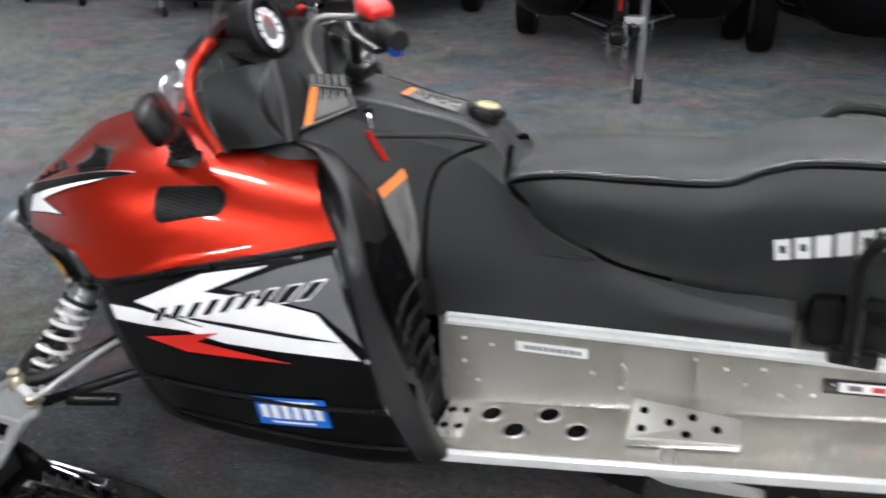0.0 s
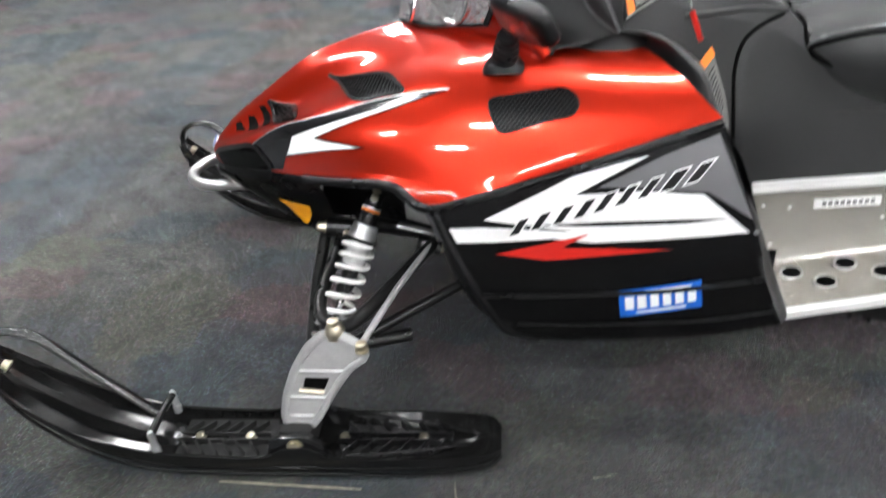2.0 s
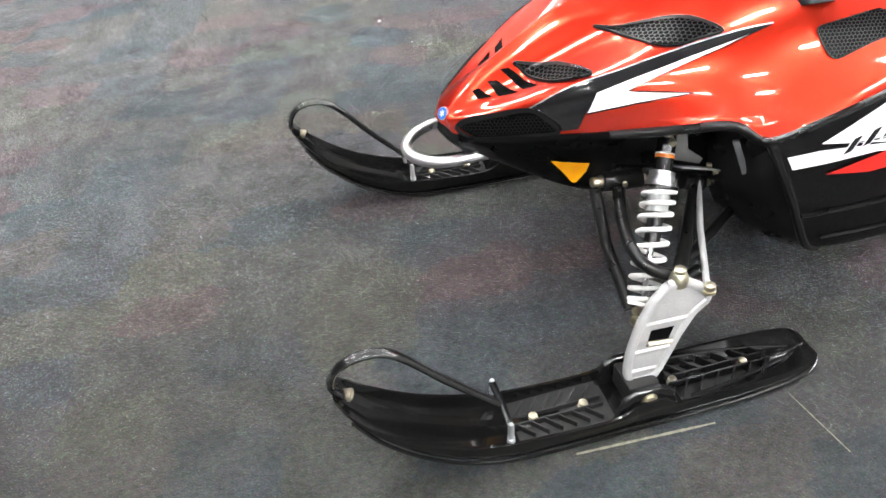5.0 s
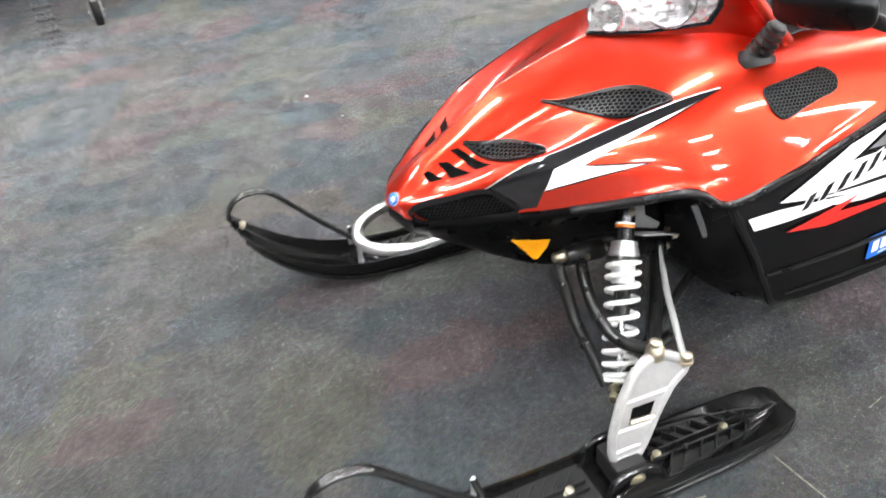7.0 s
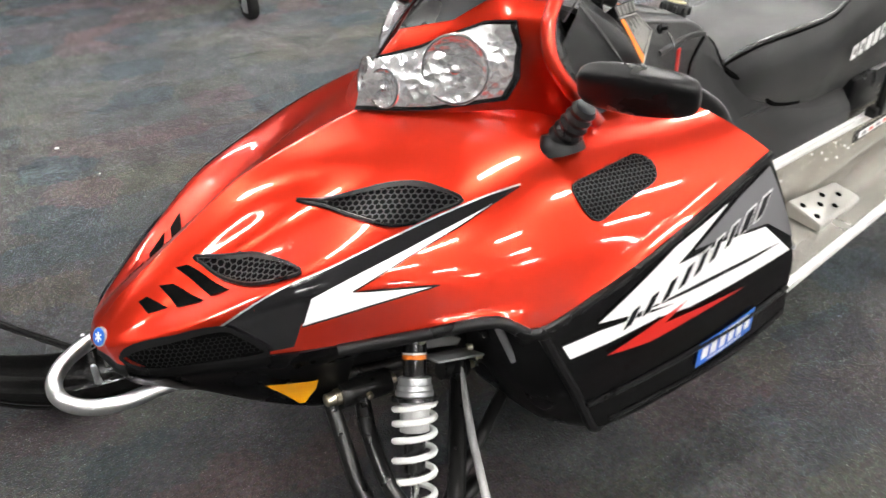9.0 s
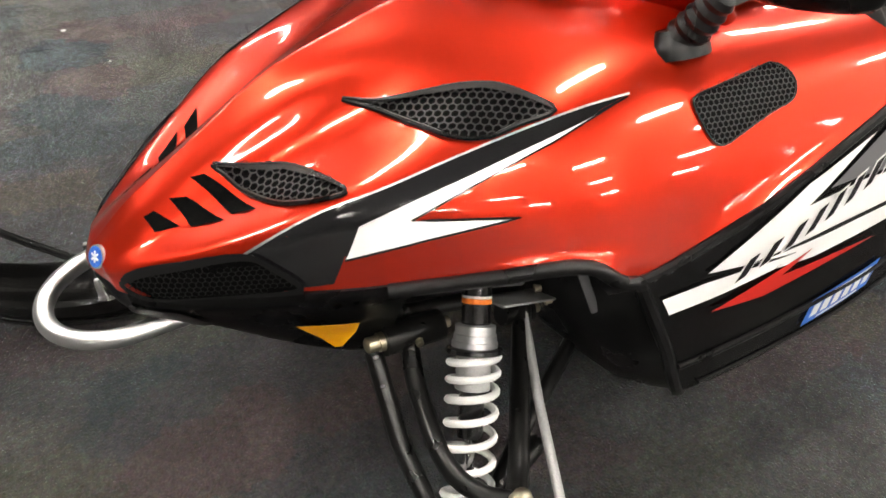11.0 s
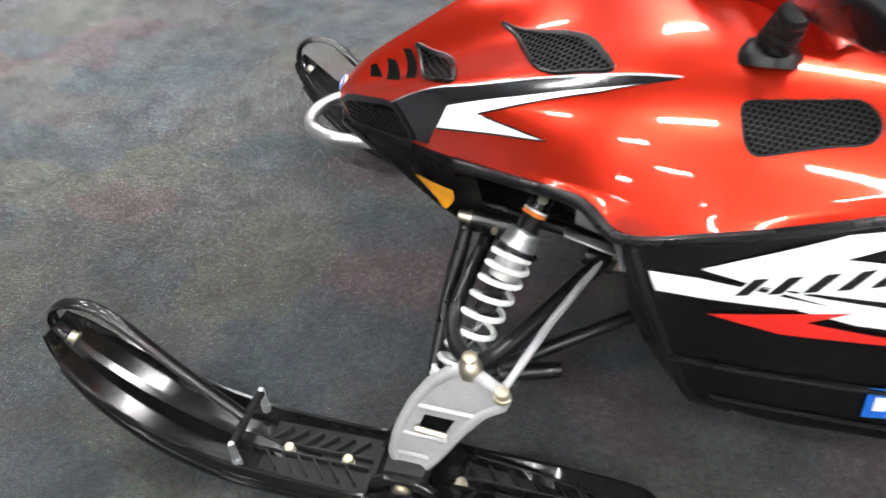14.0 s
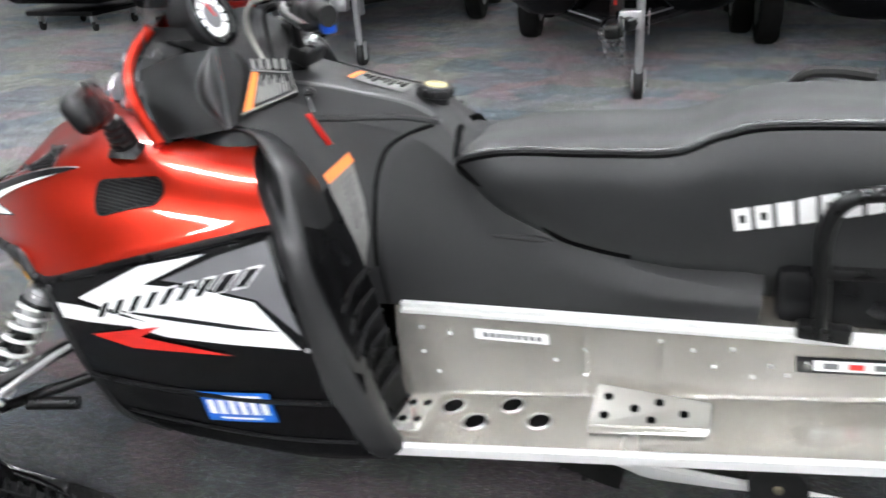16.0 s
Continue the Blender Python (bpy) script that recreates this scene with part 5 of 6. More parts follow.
UPPER_VENT = [(0.343, -0.088, 0.719), (0.383, -0.115, 0.720), (0.435, -0.146, 0.735), (0.472, -0.170, 0.751), (0.506, -0.200, 0.761), (0.528, -0.239, 0.764),
              (0.545, -0.279, 0.761), (0.498, -0.270, 0.747), (0.459, -0.261, 0.733), (0.426, -0.232, 0.725), (0.399, -0.173, 0.716), (0.374, -0.121, 0.714)]
LOWER_VENT = [(0.170, -0.048, 0.644), (0.206, -0.068, 0.644), (0.254, -0.104, 0.652), (0.279, -0.167, 0.667), (0.291, -0.214, 0.669),
              (0.269, -0.208, 0.664), (0.243, -0.185, 0.647), (0.217, -0.154, 0.639), (0.193, -0.093, 0.625), (0.179, -0.062, 0.634)]
SIDE_VENT = [(0.728, -0.331, 0.739), (0.735, -0.325, 0.747), (0.746, -0.324, 0.75), (0.791, -0.324, 0.757), (0.859, -0.321, 0.765), (0.873, -0.321, 0.765), (0.89, -0.329, 0.758), (0.899, -0.34, 0.748), (0.9, -0.35, 0.738),
             (0.893, -0.359, 0.728), (0.879, -0.363, 0.722), (0.844, -0.366, 0.716), (0.797, -0.371, 0.704), (0.768, -0.373, 0.695), (0.753, -0.372, 0.694), (0.742, -0.365, 0.701), (0.734, -0.352, 0.715)]
SLOTS = ([(0.140, -0.037, 0.626), (0.158, -0.045, 0.631), (0.198, -0.140, 0.622), (0.170, -0.118, 0.608)],
         [(0.107, -0.040, 0.604), (0.128, -0.051, 0.607), (0.160, -0.119, 0.602), (0.120, -0.089, 0.585)],
         [(0.070, -0.038, 0.584), (0.085, -0.040, 0.590), (0.109, -0.077, 0.581), (0.077, -0.062, 0.572)])
MESH = material("black_vent_mesh", (0.007, 0.007, 0.0075), 0.34, var=0.3, scale=40, spec=0.28)


def vent(name, pts, s, pitch, bar, out, rounded, rim, label):
    """A dark sheet painting the recess's shade, a perforated plate over it and a raised black frame."""
    P = pts if s < 0 else other_side(pts)
    o = (out[0], out[1] * -s, out[2])
    ring = [tuple(p) for p in spline(P, rounded, closed=True)]
    # No opening is cut; the sheet's black is the shade behind the mesh.
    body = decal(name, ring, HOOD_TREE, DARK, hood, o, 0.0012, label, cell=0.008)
    part("mesh_plate", honeycomb(ring, pitch, bar, HOOD_TREE, o, 0.0042, 0), MESH, body, "black perforated mesh")
    c = sum((Vector(p) for p in ring), Vector()) / len(ring)
    line = []
    for p in ring + ring[:1]:
        co, nor, _, _ = HOOD_TREE.find_nearest(Vector(p))
        if nor.dot(Vector(o)) < 0:
            nor = -nor
        line.append(tuple(co + nor * 0.003))
    part("vent_frame", tube(line, rim, 6, cap=False), SATIN_BLACK, body)


for s in (-1, 1):
    o = (OUT[0], OUT[1] * -s, OUT[2])
    flip = (lambda p: p) if s < 0 else other_side
    decal("decal_strip", flip(STRIP), HOOD_TREE, BLACK_VINYL, hood, o, 0.0010, "glossy black stripe with a silver outline")
    edge = [tuple(HOOD_TREE.find_nearest(Vector(p))[0]) for p in spline(flip(STRIP[:6]), 40)]
    part("decal_outline", drape(tube(edge, 0.0016, 5), HOOD_TREE, 0.0016, o), STEEL, hood)
    decal("decal_bolt", flip(BOLT_MARK), HOOD_TREE, WHITE, hood, o, 0.0018, "white forked hood graphic")
    loop_pts = BOLT_MARK + BOLT_MARK[:1]
    fine = [p for a, b in zip(loop_pts, loop_pts[1:]) for p in [tuple(Vector(a).lerp(Vector(b), k / 6)) for k in range(6)]]
    part("decal_outline", drape(tube(flip(fine + fine[:1]), 0.0016, 4), HOOD_TREE, 0.0024, o), BLACK_VINYL, hood)
    # Dark sheet on the hood paints the shade behind the grille mesh.
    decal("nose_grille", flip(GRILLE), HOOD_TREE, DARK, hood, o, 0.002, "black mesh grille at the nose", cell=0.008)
    gl = [tuple(p) for p in spline(flip(GRILLE), 40, closed=True)]
    part("grille_mesh", honeycomb(gl, 0.0095, 0.0009, HOOD_TREE, o, 0.004, 0), SATIN_BLACK, hood, "black perforated mesh")
    part("grille_frame", drape(tube(gl + gl[:1], 0.005, 5), HOOD_TREE, 0.005, o), SATIN_BLACK, hood)
    if s < 0:
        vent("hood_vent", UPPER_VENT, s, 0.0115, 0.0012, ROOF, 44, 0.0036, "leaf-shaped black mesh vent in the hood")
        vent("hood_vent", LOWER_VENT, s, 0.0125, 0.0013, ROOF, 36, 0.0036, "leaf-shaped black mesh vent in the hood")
        for edge in (UPPER_VENT[:7], LOWER_VENT[:5]):
            mid = sum((Vector(p) for p in (UPPER_VENT if len(edge) == 7 else LOWER_VENT)), Vector()) / (12 if len(edge) == 7 else 10)
            n = len(edge) - 1
            low = [tuple(Vector(p).lerp(mid, 0.30 * math.sin(math.pi * k / n))) for k, p in enumerate(edge)]
            decal("vent_band", list(edge) + low[-2:0:-1], HOOD_TREE, SATIN_BLACK, hood, ROOF, 0.0075, "moulded black band along the vent", cell=0.008)
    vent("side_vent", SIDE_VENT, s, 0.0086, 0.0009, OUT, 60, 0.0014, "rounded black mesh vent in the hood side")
    for q in SLOTS:
        # Black patches put each slot's inner shade onto the closed hood.
        decal("slot_shade", flip(q), HOOD_TREE, DARK, hood, (-0.3, s * 0.3, 0.9), 0.0015, "black patch painting the shade in a nose slot")

# round badge on the nose
seat_at, up, _, _ = HOOD_TREE.ray_cast(Vector((-0.30, -0.027, 0.80)), Vector((0.302, 0.0, -0.270)))
up = -up if up.x > 0 else up
m = aim(tuple(seat_at), tuple(seat_at + up + Vector((0, -0.10, 0))))
badge = part("nose_badge", lathe([(0.0165, -0.004), (0.0165, 0.0012), (0.0155, 0.0018)], m, 28), STEEL, hood, "round blue and white nose badge")
part("badge_disc", lathe([(0.0150, 0.0015), (0.0146, 0.0024)], m, 28), BLUE, badge)
for a in (20, 140, 260):
    part("badge_bar", box((0.003, 0.017, 0.0008), m @ pose(0, 0, 0.0026, 0, 0, a)), WHITE, badge)
# side panel graphics
WHITE_A = [(0.716, -0.436, 0.538), (0.886, -0.424, 0.624), (1.03, -0.406, 0.657), (0.892, -0.433, 0.59), (1.016, -0.429, 0.594), (1.132, -0.426, 0.583),
           (1.222, -0.435, 0.504), (1.054, -0.445, 0.495), (0.932, -0.449, 0.491), (0.85, -0.448, 0.501), (0.905, -0.446, 0.526), (0.77, -0.442, 0.532)]
WHITE_B = [(0.645, -0.432, 0.516), (0.716, -0.439, 0.523), (0.77, -0.443, 0.522), (0.89, -0.446, 0.516), (0.846, -0.448, 0.501), (0.734, -0.444, 0.491), (0.66, -0.438, 0.486)]
GREY_A = [(0.935, -0.43, 0.603), (1.059, -0.405, 0.657), (1.155, -0.388, 0.689), (1.190, -0.416, 0.608), (1.226, -0.430, 0.530), (1.140, -0.425, 0.587), (1.010, -0.428, 0.600)]
RED_A = [(0.736, -0.447, 0.465), (0.922, -0.446, 0.512), (0.869, -0.449, 0.482), (1.083, -0.446, 0.474), (0.84, -0.451, 0.453)]
STICKER = [(0.981, -0.454, 0.379), (1.141, -0.447, 0.403), (1.15, -0.445, 0.335), (0.989, -0.45, 0.31)]


def on_quad(quad, u0, v0, u1, v1, shear=0.0):
    """A patch of a four-cornered sign: u from its first to its second corner, v from top to bottom."""
    A, B, C, D = [Vector(p) for p in quad]

    def at(u, v):
        u = u + shear * (1 - v)
        return (A.lerp(B, u)).lerp(D.lerp(C, u), v)
    return [tuple(at(u, v)) for u, v in ((u0, v0), (u1, v0), (u1, v1), (u0, v1))]


for s in (-1, 1):
    flip = (lambda p: p) if s < 0 else other_side
    tree = PANEL_TREE if s < 0 else tree_of(both_sides(panel_grid)[1])
    o = (0, s, 0.2)
    sp = side_panels[0 if s < 0 else 1]
    decal("decal_grey", flip(GREY_A), tree, GREY_VINYL, sp, o, 0.0034, "dark grey panel graphic")
    decal("decal_white", flip(WHITE_A), tree, WHITE, sp, o, 0.0040, "white lightning graphic")
    decal("decal_white", flip(WHITE_B), tree, WHITE, sp, o, 0.0040)
    decal("decal_red", flip(RED_A), tree, RED_VINYL, sp, o, 0.0050, "red lightning graphic")
    line = [(0.770, -0.442, 0.529), (0.95, -0.440, 0.536), (1.13, -0.437, 0.536), (1.19, -0.434, 0.535), (1.10, -0.438, 0.528), (0.95, -0.442, 0.527)]
    decal("decal_dart", flip(line), tree, BLACK_VINYL, sp, o, 0.0046)
    # the model mark as slanted bars
    mark = [(0.790, -0.441, 0.545), (1.158, -0.402, 0.652), (1.120, -0.420, 0.607), (0.764, -0.445, 0.503)]
    for u0, u1 in ((0.0, 0.05), (0.115, 0.165), (0.235, 0.285), (0.345, 0.395), (0.45, 0.50), (0.56, 0.61), (0.675, 0.725), (0.79, 0.86), (0.92, 0.985)):
        decal("mark_edge", flip(on_quad(mark, u0 - 0.010, 0.04, u1 + 0.010, 0.98)), tree, WHITE, sp, o, 0.0058)
        decal("mark_block", flip(on_quad(mark, u0, 0.12, u1, 0.90)), tree, BLACK_VINYL, sp, o, 0.0066)
    for z0, z1, x0, x1, r in ((0.362, 0.392, 0.705, 1.262, 0.0055), (0.283, 0.300, 0.775, 1.300, 0.0035)):
        path = []
        for k in range(30):
            x, z = x0 + (x1 - x0) * k / 29, z0 + (z1 - z0) * (k / 29) ** 1.5
            co = tree.find_nearest(Vector((x, s * 0.45, z)))[0]
            path.append((co.x, co.y + s * 0.003, co.z))
        part("moulded_ridge", tube(path, r, 8), SATIN_BLACK, sp)
    bolt((0.700, s * 0.447, 0.362), (0.700, s * 1, 0.362), 0.006, 0.005, sp, mat=GLOSS_BLACK)
    bolt((1.235, s * 0.437, 0.505), (1.235, s * 1, 0.505), 0.004, 0.004, sp, mat=STEEL)

tree = PANEL_TREE
plate = decal("registration_sticker", STICKER, tree, BLUE, side_panel, (0, -1, 0), 0.0040, "blue registration sticker with white bars")
for k, (u0, u1) in enumerate(((0.06, 0.19), (0.21, 0.34), (0.37, 0.49), (0.52, 0.64), (0.67, 0.79), (0.82, 0.94))):
    decal("sticker_bar", on_quad(STICKER, u0 + 0.01, 0.26, u1 - 0.01, 0.74), tree, WHITE, plate, (0, -1, 0), 0.0050)
decal("sticker_line", on_quad(STICKER, 0.12, 0.09, 0.88, 0.17), tree, WHITE, plate, (0, -1, 0), 0.0050)
decal("sticker_line", on_quad(STICKER, 0.20, 0.84, 0.80, 0.91), tree, WHITE, plate, (0, -1, 0), 0.0050)

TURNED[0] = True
# warning labels on the console
for quad, bars in (([(1.146, -0.168, 0.714), (1.184, -0.129, 0.748), (1.224, -0.172, 0.600), (1.214, -0.198, 0.505)], 9),):
    base = decal("warning_label", [quad[0], quad[1], (1.212, -0.150, 0.66), quad[2], quad[3], (1.176, -0.188, 0.63)], CONSOLE_TREE, LABEL_DARK, console, (0.2, -1, 0.3), 0.002, "grey warning label with an orange head")
    decal("label_head", [(1.142, -0.169, 0.722), (1.180, -0.128, 0.757), (1.189, -0.131, 0.739), (1.151, -0.170, 0.702)], CONSOLE_TREE, ORANGE, base, (0.2, -1, 0.3), 0.003, "orange label head")
    for k in range(bars):
        t = 0.16 + 0.062 * k
        A = Vector(quad[0]).lerp(Vector(quad[3]), t)
        B = Vector(quad[1]).lerp(Vector(quad[2]), t)
        a, b = A.lerp(B, 0.45), A.lerp(B, 0.88)
        d = (Vector(quad[3]) - Vector(quad[0])) * 0.012
        decal("label_bar", [tuple(a), tuple(b), tuple(b + d), tuple(a + d)], CONSOLE_TREE, BLACK_VINYL, base, (0.2, -1, 0.3), 0.003)
# a sloping plate beside the dash with a slotted vent over a warning label
TOP_Q = [Vector(p) for p in ((0.989, -0.118, 0.914), (1.054, -0.092, 0.905), (1.078, -0.118, 0.876), (0.998, -0.180, 0.848))]
VENT_Q = [Vector(p) for p in ((0.981, -0.108, 0.936), (1.052, -0.082, 0.932), (1.058, -0.090, 0.909), (0.988, -0.116, 0.917))]
face = (TOP_Q[1] - TOP_Q[0]).cross(TOP_Q[3] - TOP_Q[0]).normalized()
if face.y > 0:
    face = -face


def plate_on(quad, lift, depth):
    """A thin solid plate over a four-cornered patch, lifted along the face's normal."""
    bm = bmesh.new()
    low = [bm.verts.new(p + face * (lift - depth)) for p in quad]
    up = [bm.verts.new(p + face * lift) for p in quad]
    bm.faces.new(low[::-1])
    bm.faces.new(up)
    for k in range(4):
        bm.faces.new((low[k], low[(k + 1) % 4], up[(k + 1) % 4], up[k]))
    bmesh.ops.recalc_face_normals(bm, faces=bm.faces[:])
    return bm


def grown(quad, f):
    c = sum(quad, Vector()) / 4
    return [c + (p - c) * f for p in quad]


def patch(quad, u0, v0, u1, v1):
    return [Vector(p) for p in on_quad(quad, u0, v0, u1, v1)]


plate = part("label_plate", plate_on(grown(TOP_Q, 1.10), 0.004, 0.05), GRAIN_BLACK, console, "sloping black plate with a warning label", smooth=False)
rim_line = [tuple(p + face * 0.005) for p in grown(TOP_Q, 1.07)]
part("plate_rim", tube([rim_line[0], rim_line[1], rim_line[2], rim_line[3]], 0.0022, 6), LABEL, plate)
part("label_head", plate_on(patch(TOP_Q, 0.0, 0.02, 0.18, 0.99), 0.0062, 0.001), ORANGE, plate, "orange label head", smooth=False)
part("label_field", plate_on(patch(TOP_Q, 0.20, 0.04, 0.97, 0.95), 0.0058, 0.001), GRAIN_BLACK, plate, "black label field with pale bars", smooth=False)
for k in range(11):
    u = 0.23 + 0.067 * k
    part("label_bar", plate_on(patch(TOP_Q, u, 0.10 + 0.16 * ((k * 5) % 3), u + 0.034, 0.90), 0.0066, 0.001), LABEL, plate, smooth=False)
grate = part("dash_vent", plate_on(grown(VENT_Q, 1.06), 0.004, 0.03), SATIN_BLACK, console, "slotted black dash vent", smooth=False)
for k in range(5):
    part("vent_slat", plate_on(patch(VENT_Q, 0.03 + 0.20 * k, 0.08, 0.11 + 0.20 * k, 0.92), 0.008, 0.004), LABEL, grate, smooth=False)
CON_Q = [(1.150, 0.040, 0.873), (1.262, 0.030, 0.850), (1.262, -0.035, 0.850), (1.150, -0.018, 0.873)]
base = decal("warning_label", CON_Q, CONSOLE_TREE, LABEL_DARK, console, (0, 0, 1), 0.003, "grey warning label on the console top")
decal("label_head", on_quad(CON_Q, -0.12, 0.0, 0.0, 1.0), CONSOLE_TREE, ORANGE, base, (0, 0, 1), 0.004, "orange label head")
for k in range(8):
    decal("label_bar", on_quad(CON_Q, 0.08 + 0.11 * k, 0.10, 0.14 + 0.11 * k, 0.55 + 0.12 * (k % 3)), CONSOLE_TREE, BLACK_VINYL, base, (0, 0, 1), 0.004)


def on_console(pts, s, lift):
    """A smooth line through pts laid on the console's skin."""
    for p in spline(pts, 24):
        co, nor, _, _ = CONSOLE_TREE.find_nearest(Vector(p))
        if nor.y * s < 0:
            nor = -nor
        yield tuple(co + nor * lift)


for s in (-1, 1):
    ridge = [(1.07, s * 0.088, 0.892), (1.13, s * 0.078, 0.880), (1.20, s * 0.070, 0.862), (1.28, s * 0.066, 0.842), (1.335, s * 0.064, 0.815)]
    # Lighter grey strip paints the sheen along the console's edge.
    part("console_ridge", drape(tube(ridge, 0.006, 6, smooth_n=24), CONSOLE_TREE, 0.002, (0, s, 1)), EDGE_GREY, console, "edge strip greyed to show the console's sheen")
    crease = [(1.433, s * 0.137, 0.601), (1.51, s * 0.138, 0.603), (1.56, s * 0.138, 0.604), (1.615, s * 0.138, 0.602)]
    part("console_crease", tube(list(on_console(crease, s, -0.002)), [0.0005 + 0.006 * math.sin(math.pi * k / 23) for k in range(24)], 8), GRAIN_BLACK, console)
    seam = [(1.336, s * 0.076, 0.799), (1.281, s * 0.096, 0.779), (1.248, s * 0.111, 0.753), (1.234, s * 0.130, 0.705), (1.233, s * 0.149, 0.658), (1.236, s * 0.172, 0.594), (1.241, s * 0.184, 0.533)]
    part("console_seam", tube(list(on_console(seam, s, 0.0)), 0.0045, 6), DARK, console)
    fold = [(1.120, s * 0.118, 0.822), (1.165, s * 0.107, 0.820), (1.214, s * 0.094, 0.818), (1.269, s * 0.082, 0.816), (1.348, s * 0.065, 0.801)]
    part("console_crease", tube(list(on_console(fold, s, -0.003)), 0.0075, 8), GRAIN_BLACK, console)
    gap = [(1.375, s * 0.030, 0.780), (1.382, s * 0.066, 0.772), (1.396, s * 0.106, 0.722), (1.487, s * 0.127, 0.676), (1.556, s * 0.135, 0.637), (1.618, s * 0.137, 0.605), (1.732, s * 0.141, 0.593)]
    # Dark tube laid along the join stands in for shade between seat and console.
    part("gap_shade", tube(gap, 0.0075, 8, smooth_n=40), DARK, seat, "dark strip painting the shade in the gap round the seat's front")

# dealer strip and rear strip on the tunnel
tun = next(o for o in SLED.children if o.name.startswith("tunnel_side"))
part("dealer_strip", box((0.150, 0.0015, 0.024), pose(1.512, -0.1935, 0.410, 0, -4, 0), 0.0004), WHITE, tun, "white strip with grey bars")
for k in range(9):
    part("strip_bar", box((0.009, 0.001, 0.010), pose(1.460 + 0.0135 * k, -0.1947, 0.4065 + 0.00095 * k, 0, -4, 0)), GREY_VINYL, tun)
part("rear_strip", box((0.30, 0.0015, 0.034), pose(2.190, -0.1940, 0.462, 0, -7, 0), 0.0004), BLACK_VINYL, tun, "black strip with white bars")
part("strip_panel", box((0.24, 0.001, 0.022), pose(2.190, -0.1952, 0.462, 0, -7, 0)), WHITE, tun)
for k in range(5):
    part("strip_bar", box((0.026, 0.001, 0.012), pose(2.10 + 0.042 * k, -0.1960, 0.451 + 0.0052 * k, 0, -7, 0)), RED_VINYL if k % 2 else GREY_VINYL, tun)

# seat mark as plain white blocks
SEAT_Q = [(1.899, -0.149, 0.698), (2.14, -0.148, 0.746), (2.147, -0.15, 0.706), (1.908, -0.151, 0.661)]
for k in range(7):
    u0 = 0.02 + 0.142 * k
    tag = decal("seat_mark", on_quad(SEAT_Q, u0, 0.05, u0 + 0.112, 0.95), SEAT_TREE, WHITE, seat, (0, -1, 0), 0.003, "white block of the seat mark")
    if k in (0, 1, 4):
        decal("mark_gap", on_quad(SEAT_Q, u0 + 0.035, 0.30, u0 + 0.080, 0.62), SEAT_TREE, VINYL, tag, (0, -1, 0), 0.004)

TURNED[0] = False
# headlight
half = [(0.0, 0.893), (-0.045, 0.915), (-0.098, 0.955), (-0.140, 0.962), (-0.157, 0.928), (-0.160, 0.872), (-0.150, 0.834), (-0.09, 0.818), (0.0, 0.810)]
outline = half + [(-1.15 * y, z) for y, z in half[-2:0:-1]]


def on_pod(poly, off, cell=0.012):
    bm = flat_poly([(0.3, y, z) for y, z in poly], cell)
    for v in bm.verts:
        hit = POD_TREE.ray_cast(Vector((0.2, v.co.y, v.co.z)), Vector((1, 0, 0)))
        x = hit[0].x if hit[0] is not None else 0.60 + 1.2 * abs(v.co.y)
        d = min(math.hypot(v.co.y - a, v.co.z - b) for a, b in outline)
        v.co.x = x - off(v.co.y, v.co.z, d)
    return bm


REFLECTOR = material("faceted_reflector", (0.94, 0.94, 0.96), 0.20, 0.85, var=0.2, scale=40)
t = REFLECTOR.node_tree
vor = t.nodes.new("ShaderNodeTexVoronoi")
vor.inputs["Scale"].default_value = 58
bmp = t.nodes.new("ShaderNodeBump")
bmp.inputs["Strength"].default_value, bmp.inputs["Distance"].default_value = 0.34, 0.010
co = t.nodes.new("ShaderNodeTexCoord")
t.links.new(co.outputs["Object"], vor.inputs["Vector"])
t.links.new(vor.outputs["Distance"], bmp.inputs["Height"])
t.links.new(bmp.outputs[0], t.nodes["Principled BSDF"].inputs["Normal"])
lamp = part("headlight", on_pod(outline, lambda y, z, d: 0.0025), GLOSS_BLACK, SLED, "wide clear headlight with a faceted chrome reflector", angle=60)
inner = [(y * 0.965, 0.888 + (z - 0.888) * 0.93) for y, z in outline]
part("reflector", on_pod(inner, lambda y, z, d: 0.0075 + 0.003 * math.sin(60 * y) * math.sin(70 * z), 0.008), REFLECTOR, lamp, "faceted chrome reflector")
part("lens", on_pod(outline, lambda y, z, d: 0.008 + 0.026 * (1 - math.exp(-d / 0.012)), 0.010), CLEAR, lamp, "clear plastic lens", angle=80)
rim = [(y, z) for y, z in outline] + [outline[0]]
line = []
for (a, b), (c, d) in zip(rim, rim[1:]):
    for k in range(5):
        y, z = a + (c - a) * k / 5, b + (d - b) * k / 5
        hit = POD_TREE.ray_cast(Vector((0.2, y, z)), Vector((1, 0, 0)))[0]
        line.append(((hit.x if hit else 0.6 + 1.2 * abs(y)) - 0.006, y, z))
part("lamp_rim", tube(line + line[:1], 0.003, 6), GLOSS_BLACK, lamp)
